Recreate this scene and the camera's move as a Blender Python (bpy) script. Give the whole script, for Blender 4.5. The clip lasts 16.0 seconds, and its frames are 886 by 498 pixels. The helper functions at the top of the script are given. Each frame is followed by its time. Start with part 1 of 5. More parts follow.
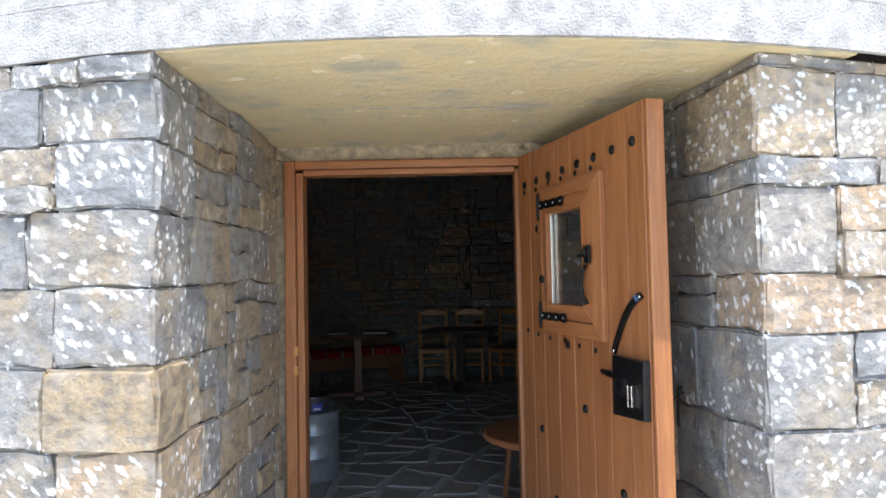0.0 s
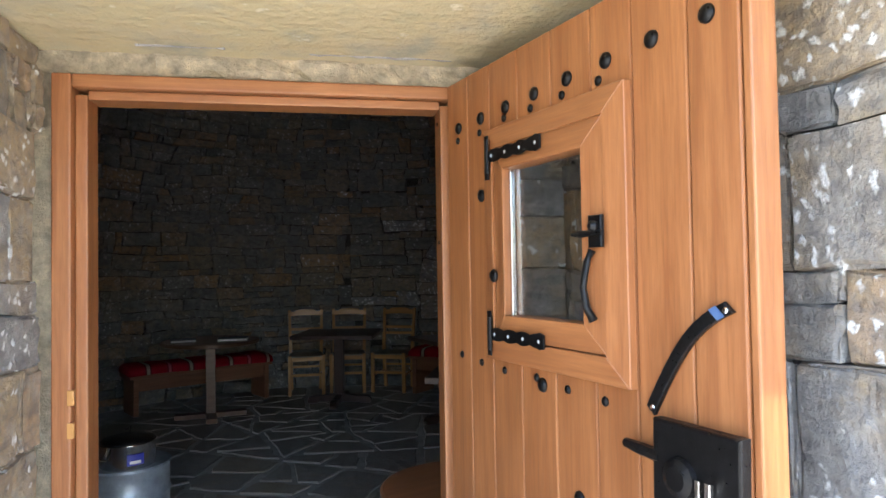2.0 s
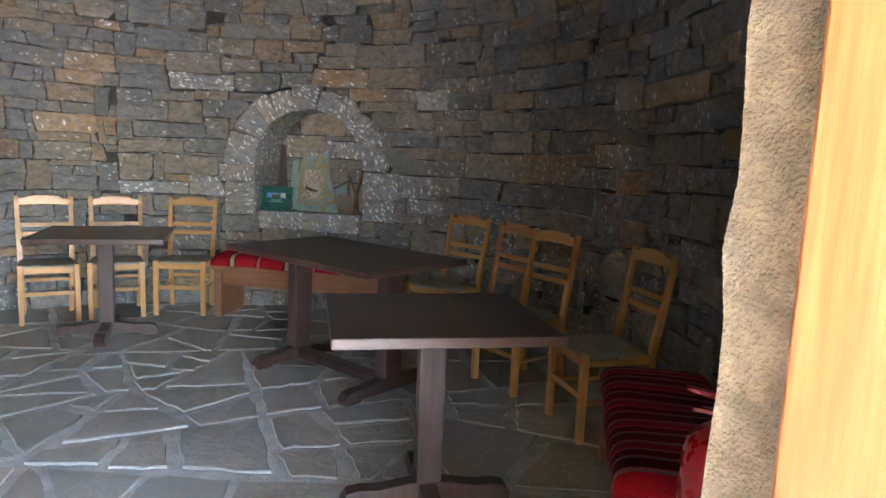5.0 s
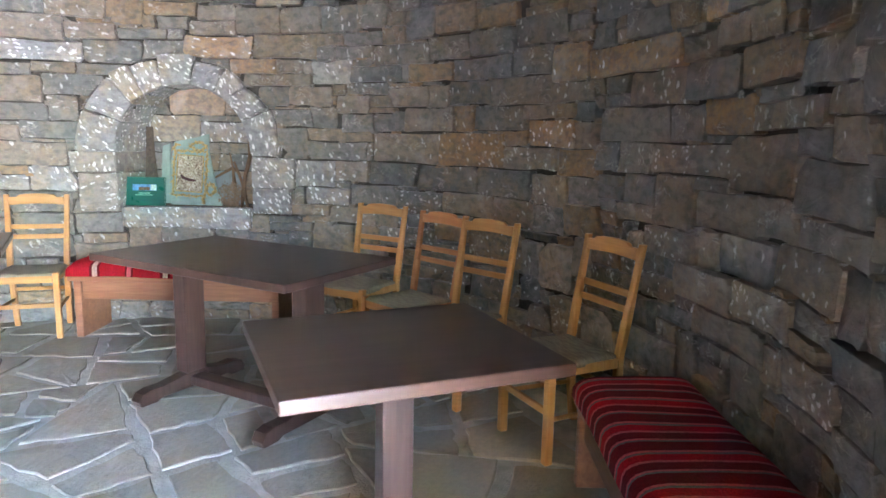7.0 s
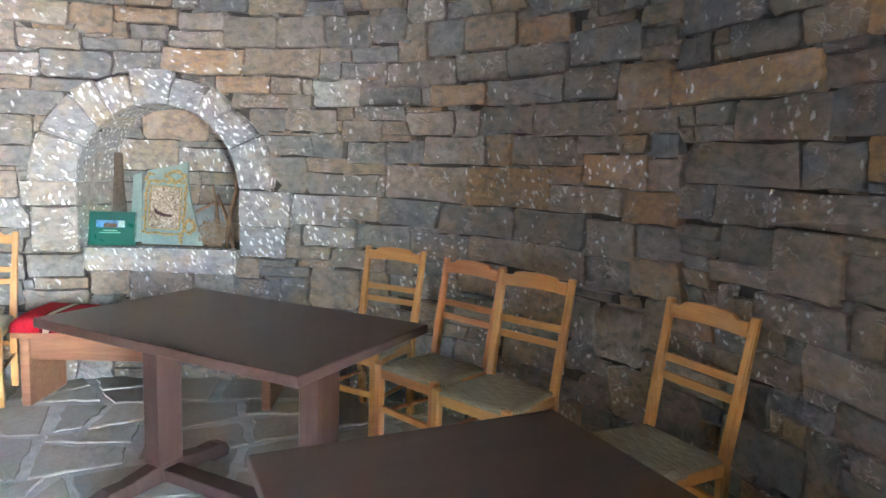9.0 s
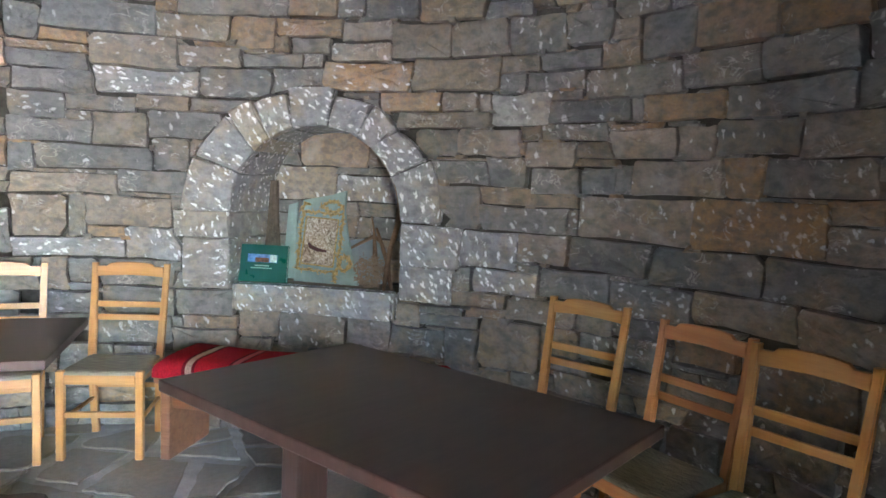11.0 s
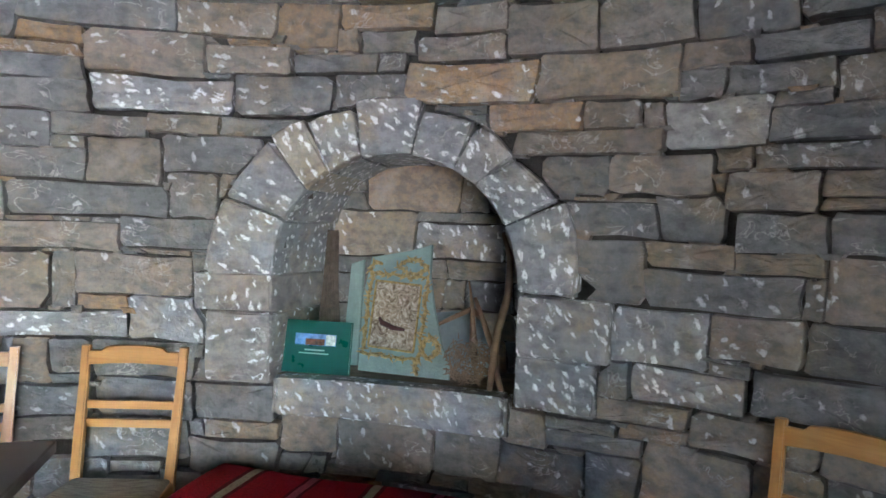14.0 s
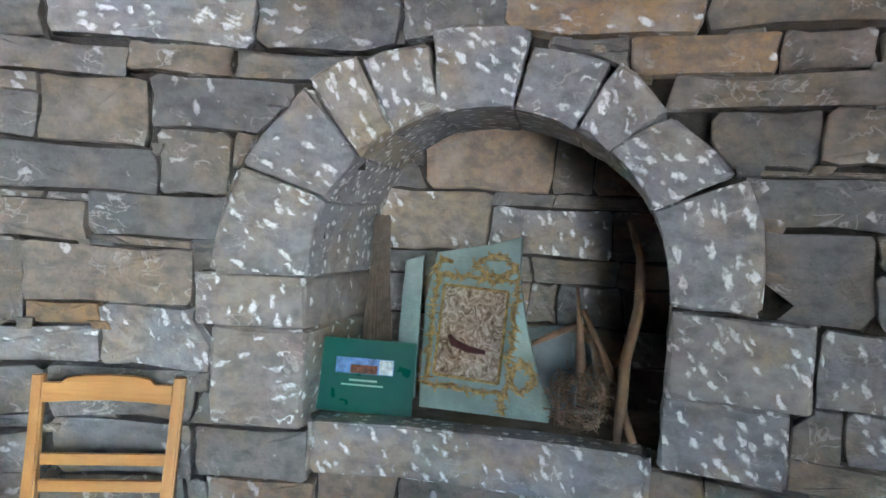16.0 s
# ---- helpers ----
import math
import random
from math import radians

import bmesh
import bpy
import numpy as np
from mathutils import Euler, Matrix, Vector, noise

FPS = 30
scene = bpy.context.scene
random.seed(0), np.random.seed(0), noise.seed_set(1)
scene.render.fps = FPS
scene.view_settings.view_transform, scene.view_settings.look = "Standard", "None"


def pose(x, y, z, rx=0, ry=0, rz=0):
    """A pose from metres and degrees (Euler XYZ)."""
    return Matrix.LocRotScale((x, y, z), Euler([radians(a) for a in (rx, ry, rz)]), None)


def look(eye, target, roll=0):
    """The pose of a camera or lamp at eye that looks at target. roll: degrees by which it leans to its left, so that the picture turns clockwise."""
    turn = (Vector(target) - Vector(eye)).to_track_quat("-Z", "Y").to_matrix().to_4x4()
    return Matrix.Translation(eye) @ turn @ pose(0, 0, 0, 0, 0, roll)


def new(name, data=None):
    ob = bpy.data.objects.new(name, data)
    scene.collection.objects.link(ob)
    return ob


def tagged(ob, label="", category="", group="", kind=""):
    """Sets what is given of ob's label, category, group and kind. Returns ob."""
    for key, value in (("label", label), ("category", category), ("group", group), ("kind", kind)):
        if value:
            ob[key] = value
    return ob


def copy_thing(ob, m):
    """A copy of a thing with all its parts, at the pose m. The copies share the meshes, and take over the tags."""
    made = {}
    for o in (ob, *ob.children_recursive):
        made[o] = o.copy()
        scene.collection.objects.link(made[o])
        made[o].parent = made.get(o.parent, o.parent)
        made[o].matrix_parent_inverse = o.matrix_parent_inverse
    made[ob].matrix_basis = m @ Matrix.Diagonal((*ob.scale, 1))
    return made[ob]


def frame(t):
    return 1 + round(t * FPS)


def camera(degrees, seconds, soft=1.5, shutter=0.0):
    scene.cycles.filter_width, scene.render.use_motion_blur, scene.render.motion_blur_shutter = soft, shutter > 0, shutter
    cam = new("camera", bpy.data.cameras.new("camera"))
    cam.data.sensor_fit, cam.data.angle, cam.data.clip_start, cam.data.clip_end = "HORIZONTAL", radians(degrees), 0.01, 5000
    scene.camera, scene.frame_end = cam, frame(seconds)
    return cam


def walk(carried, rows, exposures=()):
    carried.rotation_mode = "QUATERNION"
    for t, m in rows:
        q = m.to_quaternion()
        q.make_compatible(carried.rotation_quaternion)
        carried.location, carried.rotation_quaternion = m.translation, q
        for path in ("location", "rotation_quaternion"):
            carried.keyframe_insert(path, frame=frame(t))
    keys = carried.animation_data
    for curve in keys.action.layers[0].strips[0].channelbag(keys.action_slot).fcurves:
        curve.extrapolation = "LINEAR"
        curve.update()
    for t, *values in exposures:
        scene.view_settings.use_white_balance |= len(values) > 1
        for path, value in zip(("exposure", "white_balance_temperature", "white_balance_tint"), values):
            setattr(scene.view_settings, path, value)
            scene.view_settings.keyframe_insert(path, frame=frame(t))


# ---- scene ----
cam = camera(67.9, 16.0, soft=1.6)
METRES, EYE, TILT, LEAN, TURN = 7.4, 1.42, -0.8, 0.0, 0.0
ROWS = [
    (0.0, 0.0, 0.0, 0.0, 0.06, 3.08, 1.14),
    (0.5, 0.0127, 0.0398, 0.0019, 1.68, 3.63, 1.7),
    (1.0, 0.0115, 0.0826, -0.0004, -2.34, 3.47, 1.6),
    (1.5, 0.0024, 0.1217, 0.0035, -8.36, 2.86, 1.02),
    (2.0, -0.0055, 0.1627, 0.002, -10.98, 2.36, 1.08),
    (2.5, -0.014, 0.2012, 0.0042, -12.64, 1.8, 0.48),
    (3.0, -0.0308, 0.2488, 0.0058, -17.68, 1.32, 0.05),
    (5.5, -0.0239, 0.4484, -0.004, -33.17, -7.78, -2.35),
    (6.0, -0.016, 0.4682, 0.0, -35.41, -6.46, -1.98),
    (6.5, -0.0159, 0.4858, -0.001, -39.9, -7.09, -1.42),
    (7.0, -0.0153, 0.5064, -0.0014, -42.85, -8.59, -0.67),
    (7.5, -0.0017, 0.5274, -0.0005, -45.15, -9.02, -0.18),
    (8.0, 0.0075, 0.5488, 0.0031, -47.38, -7.65, -0.96),
    (8.5, 0.0115, 0.5764, 0.0041, -48.94, -6.73, -1.65),
    (9.0, 0.0196, 0.6006, 0.0069, -45.02, -6.52, -1.42),
    (9.5, 0.0377, 0.6214, 0.0079, -38.91, -5.9, -1.04),
    (10.0, 0.0483, 0.6435, 0.0053, -34.83, -5.83, -1.28),
    (12.5, 0.0716, 0.7797, 0.0096, -31.92, -1.61, -1.78),
    (13.0, 0.0777, 0.805, 0.0115, -32.66, -1.19, -1.7),
    (13.5, 0.0932, 0.8269, 0.012, -31.35, -1.03, -1.57),
    (14.0, 0.1015, 0.8468, 0.0131, -28.83, -0.52, -2.1),
    (14.5, 0.1031, 0.87, 0.0129, -28.39, -0.0, -2.26),
    (15.0, 0.1028, 0.8962, 0.0105, -28.46, -0.57, -2.2),
    (15.5, 0.1098, 0.9267, 0.0116, -28.05, -1.38, -1.78),
    (16.0, 0.1056, 0.9589, 0.0122, -31.26, -1.48, -2.8),
]
EXPOSURES = [(0.0, 1.7, 6500, 10), (0.5, 2.1, 6500, 10), (1.0, 2.45, 6500, 10), (2.0, 2.84, 6500, 10), (2.5, 3.15, 6500, 10), (3.0, 3.7, 6450, 10), (3.3, 3.95, 6450, 10), (5.2, 6.85, 6600, 13), (6.5, 7.95, 6350, 12), (7.5, 8.2, 6200, 12), (8.5, 8.5, 6250, 12), (9.5, 8.05, 6250, 12), (10.2, 7.75, 6250, 12), (12.5, 7.3, 6100, 12), (16.0, 7.2, 5950, 10)]
walk(cam, [(t, pose(0, 0, EYE, TILT, LEAN, TURN) @ pose(METRES * x, METRES * y, METRES * z, 90 + pitch, roll, yaw)) for t, x, y, z, yaw, pitch, roll in ROWS], EXPOSURES)

# ---- world and sun ----
SUN_ELEVATION, SUN_AZIMUTH = radians(70), radians(20)   # azimuth from -y towards +x
world = bpy.data.worlds.new("world")
scene.world = world
world.use_nodes = True
wn = world.node_tree.nodes
sky = wn.new("ShaderNodeTexSky")
sky.sky_type, sky.sun_disc = "NISHITA", False
sky.air_density, sky.dust_density = 1.0, 1.0
sky.sun_elevation, sky.sun_rotation = SUN_ELEVATION, math.pi - SUN_AZIMUTH
wn["Background"].inputs[1].default_value = 0.15
world.node_tree.links.new(sky.outputs[0], wn["Background"].inputs[0])
sun = new("sun", bpy.data.lights.new("sun", "SUN"))
sun.data.energy, sun.data.angle, sun.data.color = 2.2, radians(0.53), (1.0, 0.96, 0.90)
to_sun = Vector((math.sin(SUN_AZIMUTH) * math.cos(SUN_ELEVATION), -math.cos(SUN_AZIMUTH) * math.cos(SUN_ELEVATION), math.sin(SUN_ELEVATION)))
sun.matrix_world = look(to_sun * 30, (0, 0, 0))


# ---- materials ----
class Nodes:
    """A short way to write node materials."""

    def __init__(self, name, rough=0.6, metal=0.0, spec=0.5):
        self.mat = bpy.data.materials.new(name)
        self.mat.use_nodes = True
        self.tree = self.mat.node_tree
        self.bsdf = self.tree.nodes["Principled BSDF"]
        self.bsdf.inputs["Roughness"].default_value = rough
        self.bsdf.inputs["Metallic"].default_value = metal
        self.bsdf.inputs["Specular IOR Level"].default_value = spec
        self.pos = self.add("ShaderNodeTexCoord").outputs["Object"]

    def add(self, kind, **values):
        node = self.tree.nodes.new(kind)
        for key, value in values.items():
            setattr(node, key, value)
        return node

    def link(self, a, b):
        self.tree.links.new(a, b)

    def put(self, socket, value):
        if isinstance(value, bpy.types.NodeSocket):
            self.link(value, socket)
        elif isinstance(value, tuple) and len(value) == 3 and socket.type == "RGBA":
            socket.default_value = (*value, 1)
        else:
            socket.default_value = value

    def mapped(self, scale, turn=(0, 0, 0), source=None):
        m = self.add("ShaderNodeMapping")
        m.inputs["Scale"].default_value = scale
        m.inputs["Rotation"].default_value = turn
        self.link(source or self.pos, m.inputs["Vector"])
        return m.outputs[0]

    def noise(self, scale, detail=4.0, rough=0.55, vector=None, distort=0.0):
        n = self.add("ShaderNodeTexNoise")
        n.inputs["Scale"].default_value, n.inputs["Detail"].default_value = scale, detail
        n.inputs["Roughness"].default_value, n.inputs["Distortion"].default_value = rough, distort
        self.link(vector or self.pos, n.inputs["Vector"])
        return n.outputs["Fac"]

    def voronoi(self, scale, vector=None, feature="F1", out="Distance"):
        n = self.add("ShaderNodeTexVoronoi", feature=feature)
        n.inputs["Scale"].default_value = scale
        self.link(vector or self.pos, n.inputs["Vector"])
        return n.outputs[out]

    def ramp(self, value, *stops):
        r = self.add("ShaderNodeValToRGB")
        while len(r.color_ramp.elements) < len(stops):
            r.color_ramp.elements.new(0.5)
        for e, (at, c) in zip(r.color_ramp.elements, stops):
            e.position = at
            e.color = (c, c, c, 1) if isinstance(c, (int, float)) else (*c, 1)
        self.put(r.inputs[0], value)
        return r.outputs[0]

    def mix(self, fac, a, b, blend="MIX"):
        m = self.add("ShaderNodeMix", data_type="RGBA", blend_type=blend)
        self.put(m.inputs["Factor"], fac)
        self.put(m.inputs["A"], a)
        self.put(m.inputs["B"], b)
        return m.outputs["Result"]

    def maths(self, op, a, b=0.0):
        m = self.add("ShaderNodeMath", operation=op)
        self.put(m.inputs[0], a)
        self.put(m.inputs[1], b)
        return m.outputs[0]

    def color(self, value):
        self.put(self.bsdf.inputs["Base Color"], value)

    def rough(self, value):
        self.put(self.bsdf.inputs["Roughness"], value)

    def bump(self, height, strength=0.5, distance=0.01):
        b = self.add("ShaderNodeBump")
        b.inputs["Strength"].default_value, b.inputs["Distance"].default_value = strength, distance
        self.link(height, b.inputs["Height"])
        self.link(b.outputs[0], self.bsdf.inputs["Normal"])


def piece_random(n, island):
    if island:
        return n.add("ShaderNodeNewGeometry").outputs["Random Per Island"]
    return n.add("ShaderNodeObjectInfo").outputs["Random"]


def stone_material(name, island=False, marked=(0.5, 0.0, 0.5), warm=0.0, pale=1.0, light=1.0, base=None, stroke=42.0, relief_depth=0.020):
    """Grey limestone with rusty stones among it, pale pick marks and veins."""
    n = Nodes(name, 0.55, spec=0.5)
    rnd = piece_random(n, island)
    # every stone has markings of its own
    away = n.add("ShaderNodeCombineXYZ")
    for k, m in zip("XYZ", (37.0, 61.0, 23.0)):
        n.link(n.maths("MULTIPLY", rnd, m), away.inputs[k])
    moved = n.add("ShaderNodeVectorMath", operation="ADD")
    n.link(n.pos, moved.inputs[0])
    n.link(away.outputs[0], moved.inputs[1])
    n.pos = moved.outputs[0]
    tone = n.ramp(rnd, (0.0, (0.27, 0.275, 0.28)), (0.2, (0.19, 0.195, 0.20)), (0.38, (0.31, 0.305, 0.295)),
                  (0.52, (0.23, 0.23, 0.232)), (0.64 - warm, (0.35, 0.32, 0.275)), (0.76 - warm, (0.25, 0.25, 0.25)),
                  (0.86 - warm, (0.42, 0.32, 0.205)), (0.93 - warm, (0.31, 0.29, 0.26)), (1.0, (0.52, 0.31, 0.13)))
    tone = n.mix(1.0, tone, (light, light, light), "MULTIPLY")
    if base:
        tone = n.mix(n.ramp(n.noise(3.0, 3.0), (0.35, 0.75), (0.65, 1.0)), tone, base)
    big = n.noise(5.0, 5.0, 0.6)
    fine = n.noise(45.0, 6.0, 0.65)
    tone = n.mix(n.ramp(big, (0.47, 0.0), (0.66, 0.75)), tone, (0.36 * light + 0.02, 0.27 * light + 0.015, 0.155 * light + 0.01))
    tone = n.mix(n.ramp(fine, (0.32, 0.5), (0.62, 0.0)), tone, (0.135 * light, 0.135 * light, 0.138 * light))
    tone = n.mix(n.ramp(n.noise(130.0, 3.0), (0.55, 0.0), (0.75, 0.25)), tone, (0.42 * light, 0.41 * light, 0.39 * light))
    tone = n.mix(n.ramp(n.noise(17.0, 3.0, 0.5, n.mapped((1, 1, 1.7))), (0.34, 0.55), (0.54, 0.0)), tone, (0.10 * light, 0.10 * light, 0.105 * light))
    tone = n.mix(n.ramp(n.noise(9.0, 4.0), (0.52, 0.0), (0.75, 0.55)), tone, (0.44 * light, 0.42 * light, 0.385 * light))
    # pick marks: short pale strokes, in clusters and on some stones more than on others
    spin = n.add("ShaderNodeVectorRotate", rotation_type="AXIS_ANGLE")
    spin.inputs["Axis"].default_value = (0.45, 0.85, 0.0)
    n.link(n.pos, spin.inputs["Vector"])
    n.link(n.maths("MULTIPLY", n.maths("FRACT", n.maths("MULTIPLY", rnd, 7.7)), 1.9), spin.inputs["Angle"])
    turned = spin.outputs[0]
    jitter = n.add("ShaderNodeVectorMath", operation="SCALE")
    wobble = n.add("ShaderNodeTexNoise")
    wobble.inputs["Scale"].default_value = 38.0
    wobble.inputs["Detail"].default_value = 3.0
    n.link(turned, wobble.inputs["Vector"])
    n.link(wobble.outputs["Color"], jitter.inputs[0])
    jitter.inputs["Scale"].default_value = 0.034
    shaken = n.add("ShaderNodeVectorMath", operation="ADD")
    n.link(turned, shaken.inputs[0])
    n.link(jitter.outputs[0], shaken.inputs[1])
    dash = n.add("ShaderNodeTexVoronoi")
    dash.inputs["Scale"].default_value = stroke
    n.link(n.mapped((1.0, 1.0, 0.38), (0.2, 0.3, 0.0), shaken.outputs[0]), dash.inputs["Vector"])
    lot = n.add("ShaderNodeSeparateColor")
    n.link(dash.outputs["Color"], lot.inputs[0])
    amount = n.ramp(n.maths("FRACT", n.maths("MULTIPLY", rnd, 17.3)), (marked[0], marked[1]), (1.0, marked[2]))
    cluster = n.ramp(n.noise(4.5, 2.0), (0.38, 0.25), (0.58, 1.0))
    struck = n.maths("LESS_THAN", lot.outputs[0], n.maths("MULTIPLY", amount, cluster))
    shape = n.ramp(dash.outputs["Distance"], (0.24, 1.0), (0.44, 0.0))
    chalk = n.ramp(n.noise(85.0, 4.0, 0.7), (0.32, 0.4), (0.52, 1.0))
    mark = n.maths("MULTIPLY", n.maths("MULTIPLY", n.maths("MULTIPLY", shape, struck), chalk), pale)
    tone = n.mix(mark, tone, (0.78, 0.79, 0.79))
    wisp = n.maths("ABSOLUTE", n.maths("SUBTRACT", n.noise(11.0, 4.0, 0.55, n.mapped((1, 1, 1.5), (0.4, 0.2, 0.6)), 0.8), 0.5))
    veined = n.maths("MULTIPLY", n.ramp(wisp, (0.0, 0.6), (0.022, 0.0)), n.ramp(n.noise(6.0, 3.0), (0.53, 0.0), (0.62, 1.0)))
    tone = n.mix(veined, tone, (0.5, 0.48, 0.44))
    n.color(tone)
    n.rough(n.ramp(fine, (0.3, 0.42), (0.7, 0.68)))
    facet = n.voronoi(11.0, n.mapped((1, 1, 1.8), (0.2, 0.1, 0.3)), "SMOOTH_F1")
    relief = n.maths("ADD", n.maths("MULTIPLY", fine, 0.5), n.maths("ADD", n.noise(11.0, 8.0, 0.68), n.maths("ADD", n.maths("MULTIPLY", mark, 0.10), n.maths("MULTIPLY", facet, 0.5))))
    n.bump(relief, 0.75, relief_depth)
    return n.mat


def plain_material(name, color, rough=0.6, metal=0.0, vary=0.25, scale=12.0, bump=0.25, spec=0.5, distance=0.004):
    n = Nodes(name, rough, metal, spec)
    dark = tuple(c * (1 - vary) for c in color)
    light = tuple(min(1.0, c * (1 + vary)) for c in color)
    tone = n.ramp(n.noise(scale, 5.0, 0.6), (0.3, dark), (0.7, light))
    fine = n.noise(scale * 9, 4.0)
    n.color(n.mix(n.ramp(fine, (0.35, 0.25), (0.65, 0.0)), tone, dark))
    n.rough(n.ramp(n.noise(scale * 2.5, 3.0), (0.3, max(0.03, rough - 0.12)), (0.7, min(1.0, rough + 0.12))))
    n.bump(fine, bump, distance)
    return n.mat


def wood_material(name, a, b, along="z", rough=0.45, grain=1.0, coat=0.0):
    n = Nodes(name, rough)
    n.bsdf.inputs["Coat Weight"].default_value = coat
    n.bsdf.inputs["Coat Roughness"].default_value = 0.25
    scale = {"x": (1.2, 22, 22), "y": (22, 1.2, 22), "z": (22, 22, 1.2)}[along]
    rnd = n.add("ShaderNodeObjectInfo").outputs["Random"]
    shift = n.add("ShaderNodeVectorMath", operation="ADD")
    n.link(n.pos, shift.inputs[0])
    comb = n.add("ShaderNodeCombineXYZ")
    for k, m in zip("XYZ", (3.1, 5.7, 8.3)):
        n.link(n.maths("MULTIPLY", rnd, m), comb.inputs[k])
    n.link(comb.outputs[0], shift.inputs[1])
    v = n.mapped(scale, source=shift.outputs[0])
    rings = n.noise(1.3, 4.0, 0.6, v, 0.8)
    fibre = n.noise(7.0, 5.0, 0.7, v)
    tone = n.ramp(rings, (0.32, a), (0.68, b))
    tone = n.mix(n.ramp(fibre, (0.35, 0.4 * grain), (0.6, 0.0)), tone, tuple(c * 0.55 for c in a))
    blot = n.noise(3.0, 3.0, 0.5, shift.outputs[0])
    tone = n.mix(n.ramp(blot, (0.45, 0.0), (0.75, 0.35)), tone, tuple(c * 0.7 for c in a))
    n.color(tone)
    n.rough(n.ramp(fibre, (0.3, rough - 0.08 * grain), (0.7, rough + 0.14 * grain)))
    n.bump(fibre, 0.22 * grain, 0.003)
    return n.mat


def concrete_material(name):
    """Board-cast soffit, stained yellow and green with age."""
    n = Nodes(name, 0.85, spec=0.2)
    tone = n.ramp(n.noise(4.5, 7.0, 0.58), (0.34, (0.40, 0.38, 0.29)), (0.44, (0.52, 0.46, 0.31)), (0.54, (0.57, 0.48, 0.29)), (0.64, (0.52, 0.46, 0.29)), (0.74, (0.40, 0.40, 0.33)))
    streak = n.noise(3.0, 4.0, 0.6, n.mapped((1.0, 2.6, 1.0)))
    tone = n.mix(n.ramp(streak, (0.52, 0.0), (0.68, 0.7)), tone, (0.60, 0.51, 0.33))
    crack = n.ramp(n.noise(13.0, 7.0, 0.72), (0.56, 0.0), (0.74, 0.35))
    tone = n.mix(crack, tone, (0.26, 0.27, 0.24))
    tone = n.mix(n.ramp(n.noise(9.0, 3.0), (0.66, 0.0), (0.70, 0.8)), tone, (0.72, 0.66, 0.50))
    n.color(tone)
    n.bump(n.maths("ADD", n.noise(24.0, 5.0, 0.6), streak), 0.8, 0.016)
    return n.mat


def striped_material(name, stripes, axis="X", wool=True):
    """Woven cloth, its stripes across one axis of the thing; stripes: (end, colour) within one repeat of 1."""
    n = Nodes(name, 0.95, spec=0.1)
    sep = n.add("ShaderNodeSeparateXYZ")
    n.link(n.add("ShaderNodeUVMap").outputs[0], sep.inputs[0])
    wob = n.maths("MULTIPLY", n.maths("SUBTRACT", n.noise(9.0, 2.0), 0.5), 0.03)
    at = n.maths("FRACT", n.maths("ADD", sep.outputs[axis], wob))
    r = n.add("ShaderNodeValToRGB")
    r.color_ramp.interpolation = "CONSTANT"
    while len(r.color_ramp.elements) < len(stripes):
        r.color_ramp.elements.new(0.5)
    start = 0.0
    for e, (end, c) in zip(r.color_ramp.elements, stripes):
        e.position, e.color, start = start, (*c, 1), end
    n.link(at, r.inputs[0])
    weave = n.noise(160.0, 3.0)
    n.color(n.mix(n.ramp(weave, (0.35, 0.45), (0.6, 0.0)), r.outputs[0], (0.03, 0.004, 0.006)))
    n.bump(n.maths("ADD", weave, n.noise(14.0, 3.0)), 0.6, 0.006)
    return n.mat


def glass_material(name):
    n = Nodes(name, 0.02)
    n.bsdf.inputs["Transmission Weight"].default_value = 1.0
    n.bsdf.inputs["IOR"].default_value = 1.45
    n.color((0.95, 0.97, 0.97))
    return n.mat


STONE = stone_material("wall_stone", warm=0.15, light=0.64, pale=0.5, marked=(0.5, 0.02, 0.5))
STONE_REST = stone_material("wall_stone_rest", island=True, warm=0.16, light=0.64, pale=0.42, marked=(0.5, 0.02, 0.45))
STONE_ARCH = stone_material("arch_stone", marked=(0.0, 0.7, 1.0), light=1.0, warm=-0.06, base=(0.25, 0.26, 0.28))
ARCH_TAN = stone_material("tan_arch_stone", marked=(0.0, 0.8, 1.0), base=(0.33, 0.285, 0.21))
STONE_JAMB = stone_material("niche_jamb_stone", marked=(0.0, 0.25, 0.6), light=0.9, base=(0.27, 0.245, 0.22))
STONE_FACADE = stone_material("facade_stone", marked=(0.0, 0.75, 1.0), warm=0.0, light=1.08, stroke=38.0, relief_depth=0.034)
REVEAL_GREY = stone_material("reveal_grey_stone", warm=0.08, light=1.05, marked=(0.4, 0.0, 0.5), stroke=36.0, relief_depth=0.034)
REVEAL_TAN = stone_material("reveal_tan_stone", base=(0.42, 0.31, 0.18), marked=(0.3, 0.0, 0.5), stroke=36.0, relief_depth=0.034)
TAN_STONE = stone_material("tan_stone", base=(0.36, 0.30, 0.235), marked=(0.2, 0.2, 0.6))
WALL_TAN = stone_material("brown_wall_stone", base=(0.25, 0.20, 0.15), light=0.8, pale=0.6, marked=(0.3, 0.05, 0.5))
OCHRE_PALE = stone_material("pale_ochre_stone", base=(0.40, 0.27, 0.165), marked=(0.9, 0.0, 0.05))
OCHRE = stone_material("ochre_stone", base=(0.40, 0.235, 0.10), marked=(0.2, 0.1, 0.45))
PALE_STONE = stone_material("pale_stone", base=(0.42, 0.41, 0.38), marked=(0.2, 0.3, 0.7))
BACKING = plain_material("earth_joint", (0.055, 0.048, 0.041), 0.95, vary=0.4, scale=20, bump=0.8, distance=0.02)
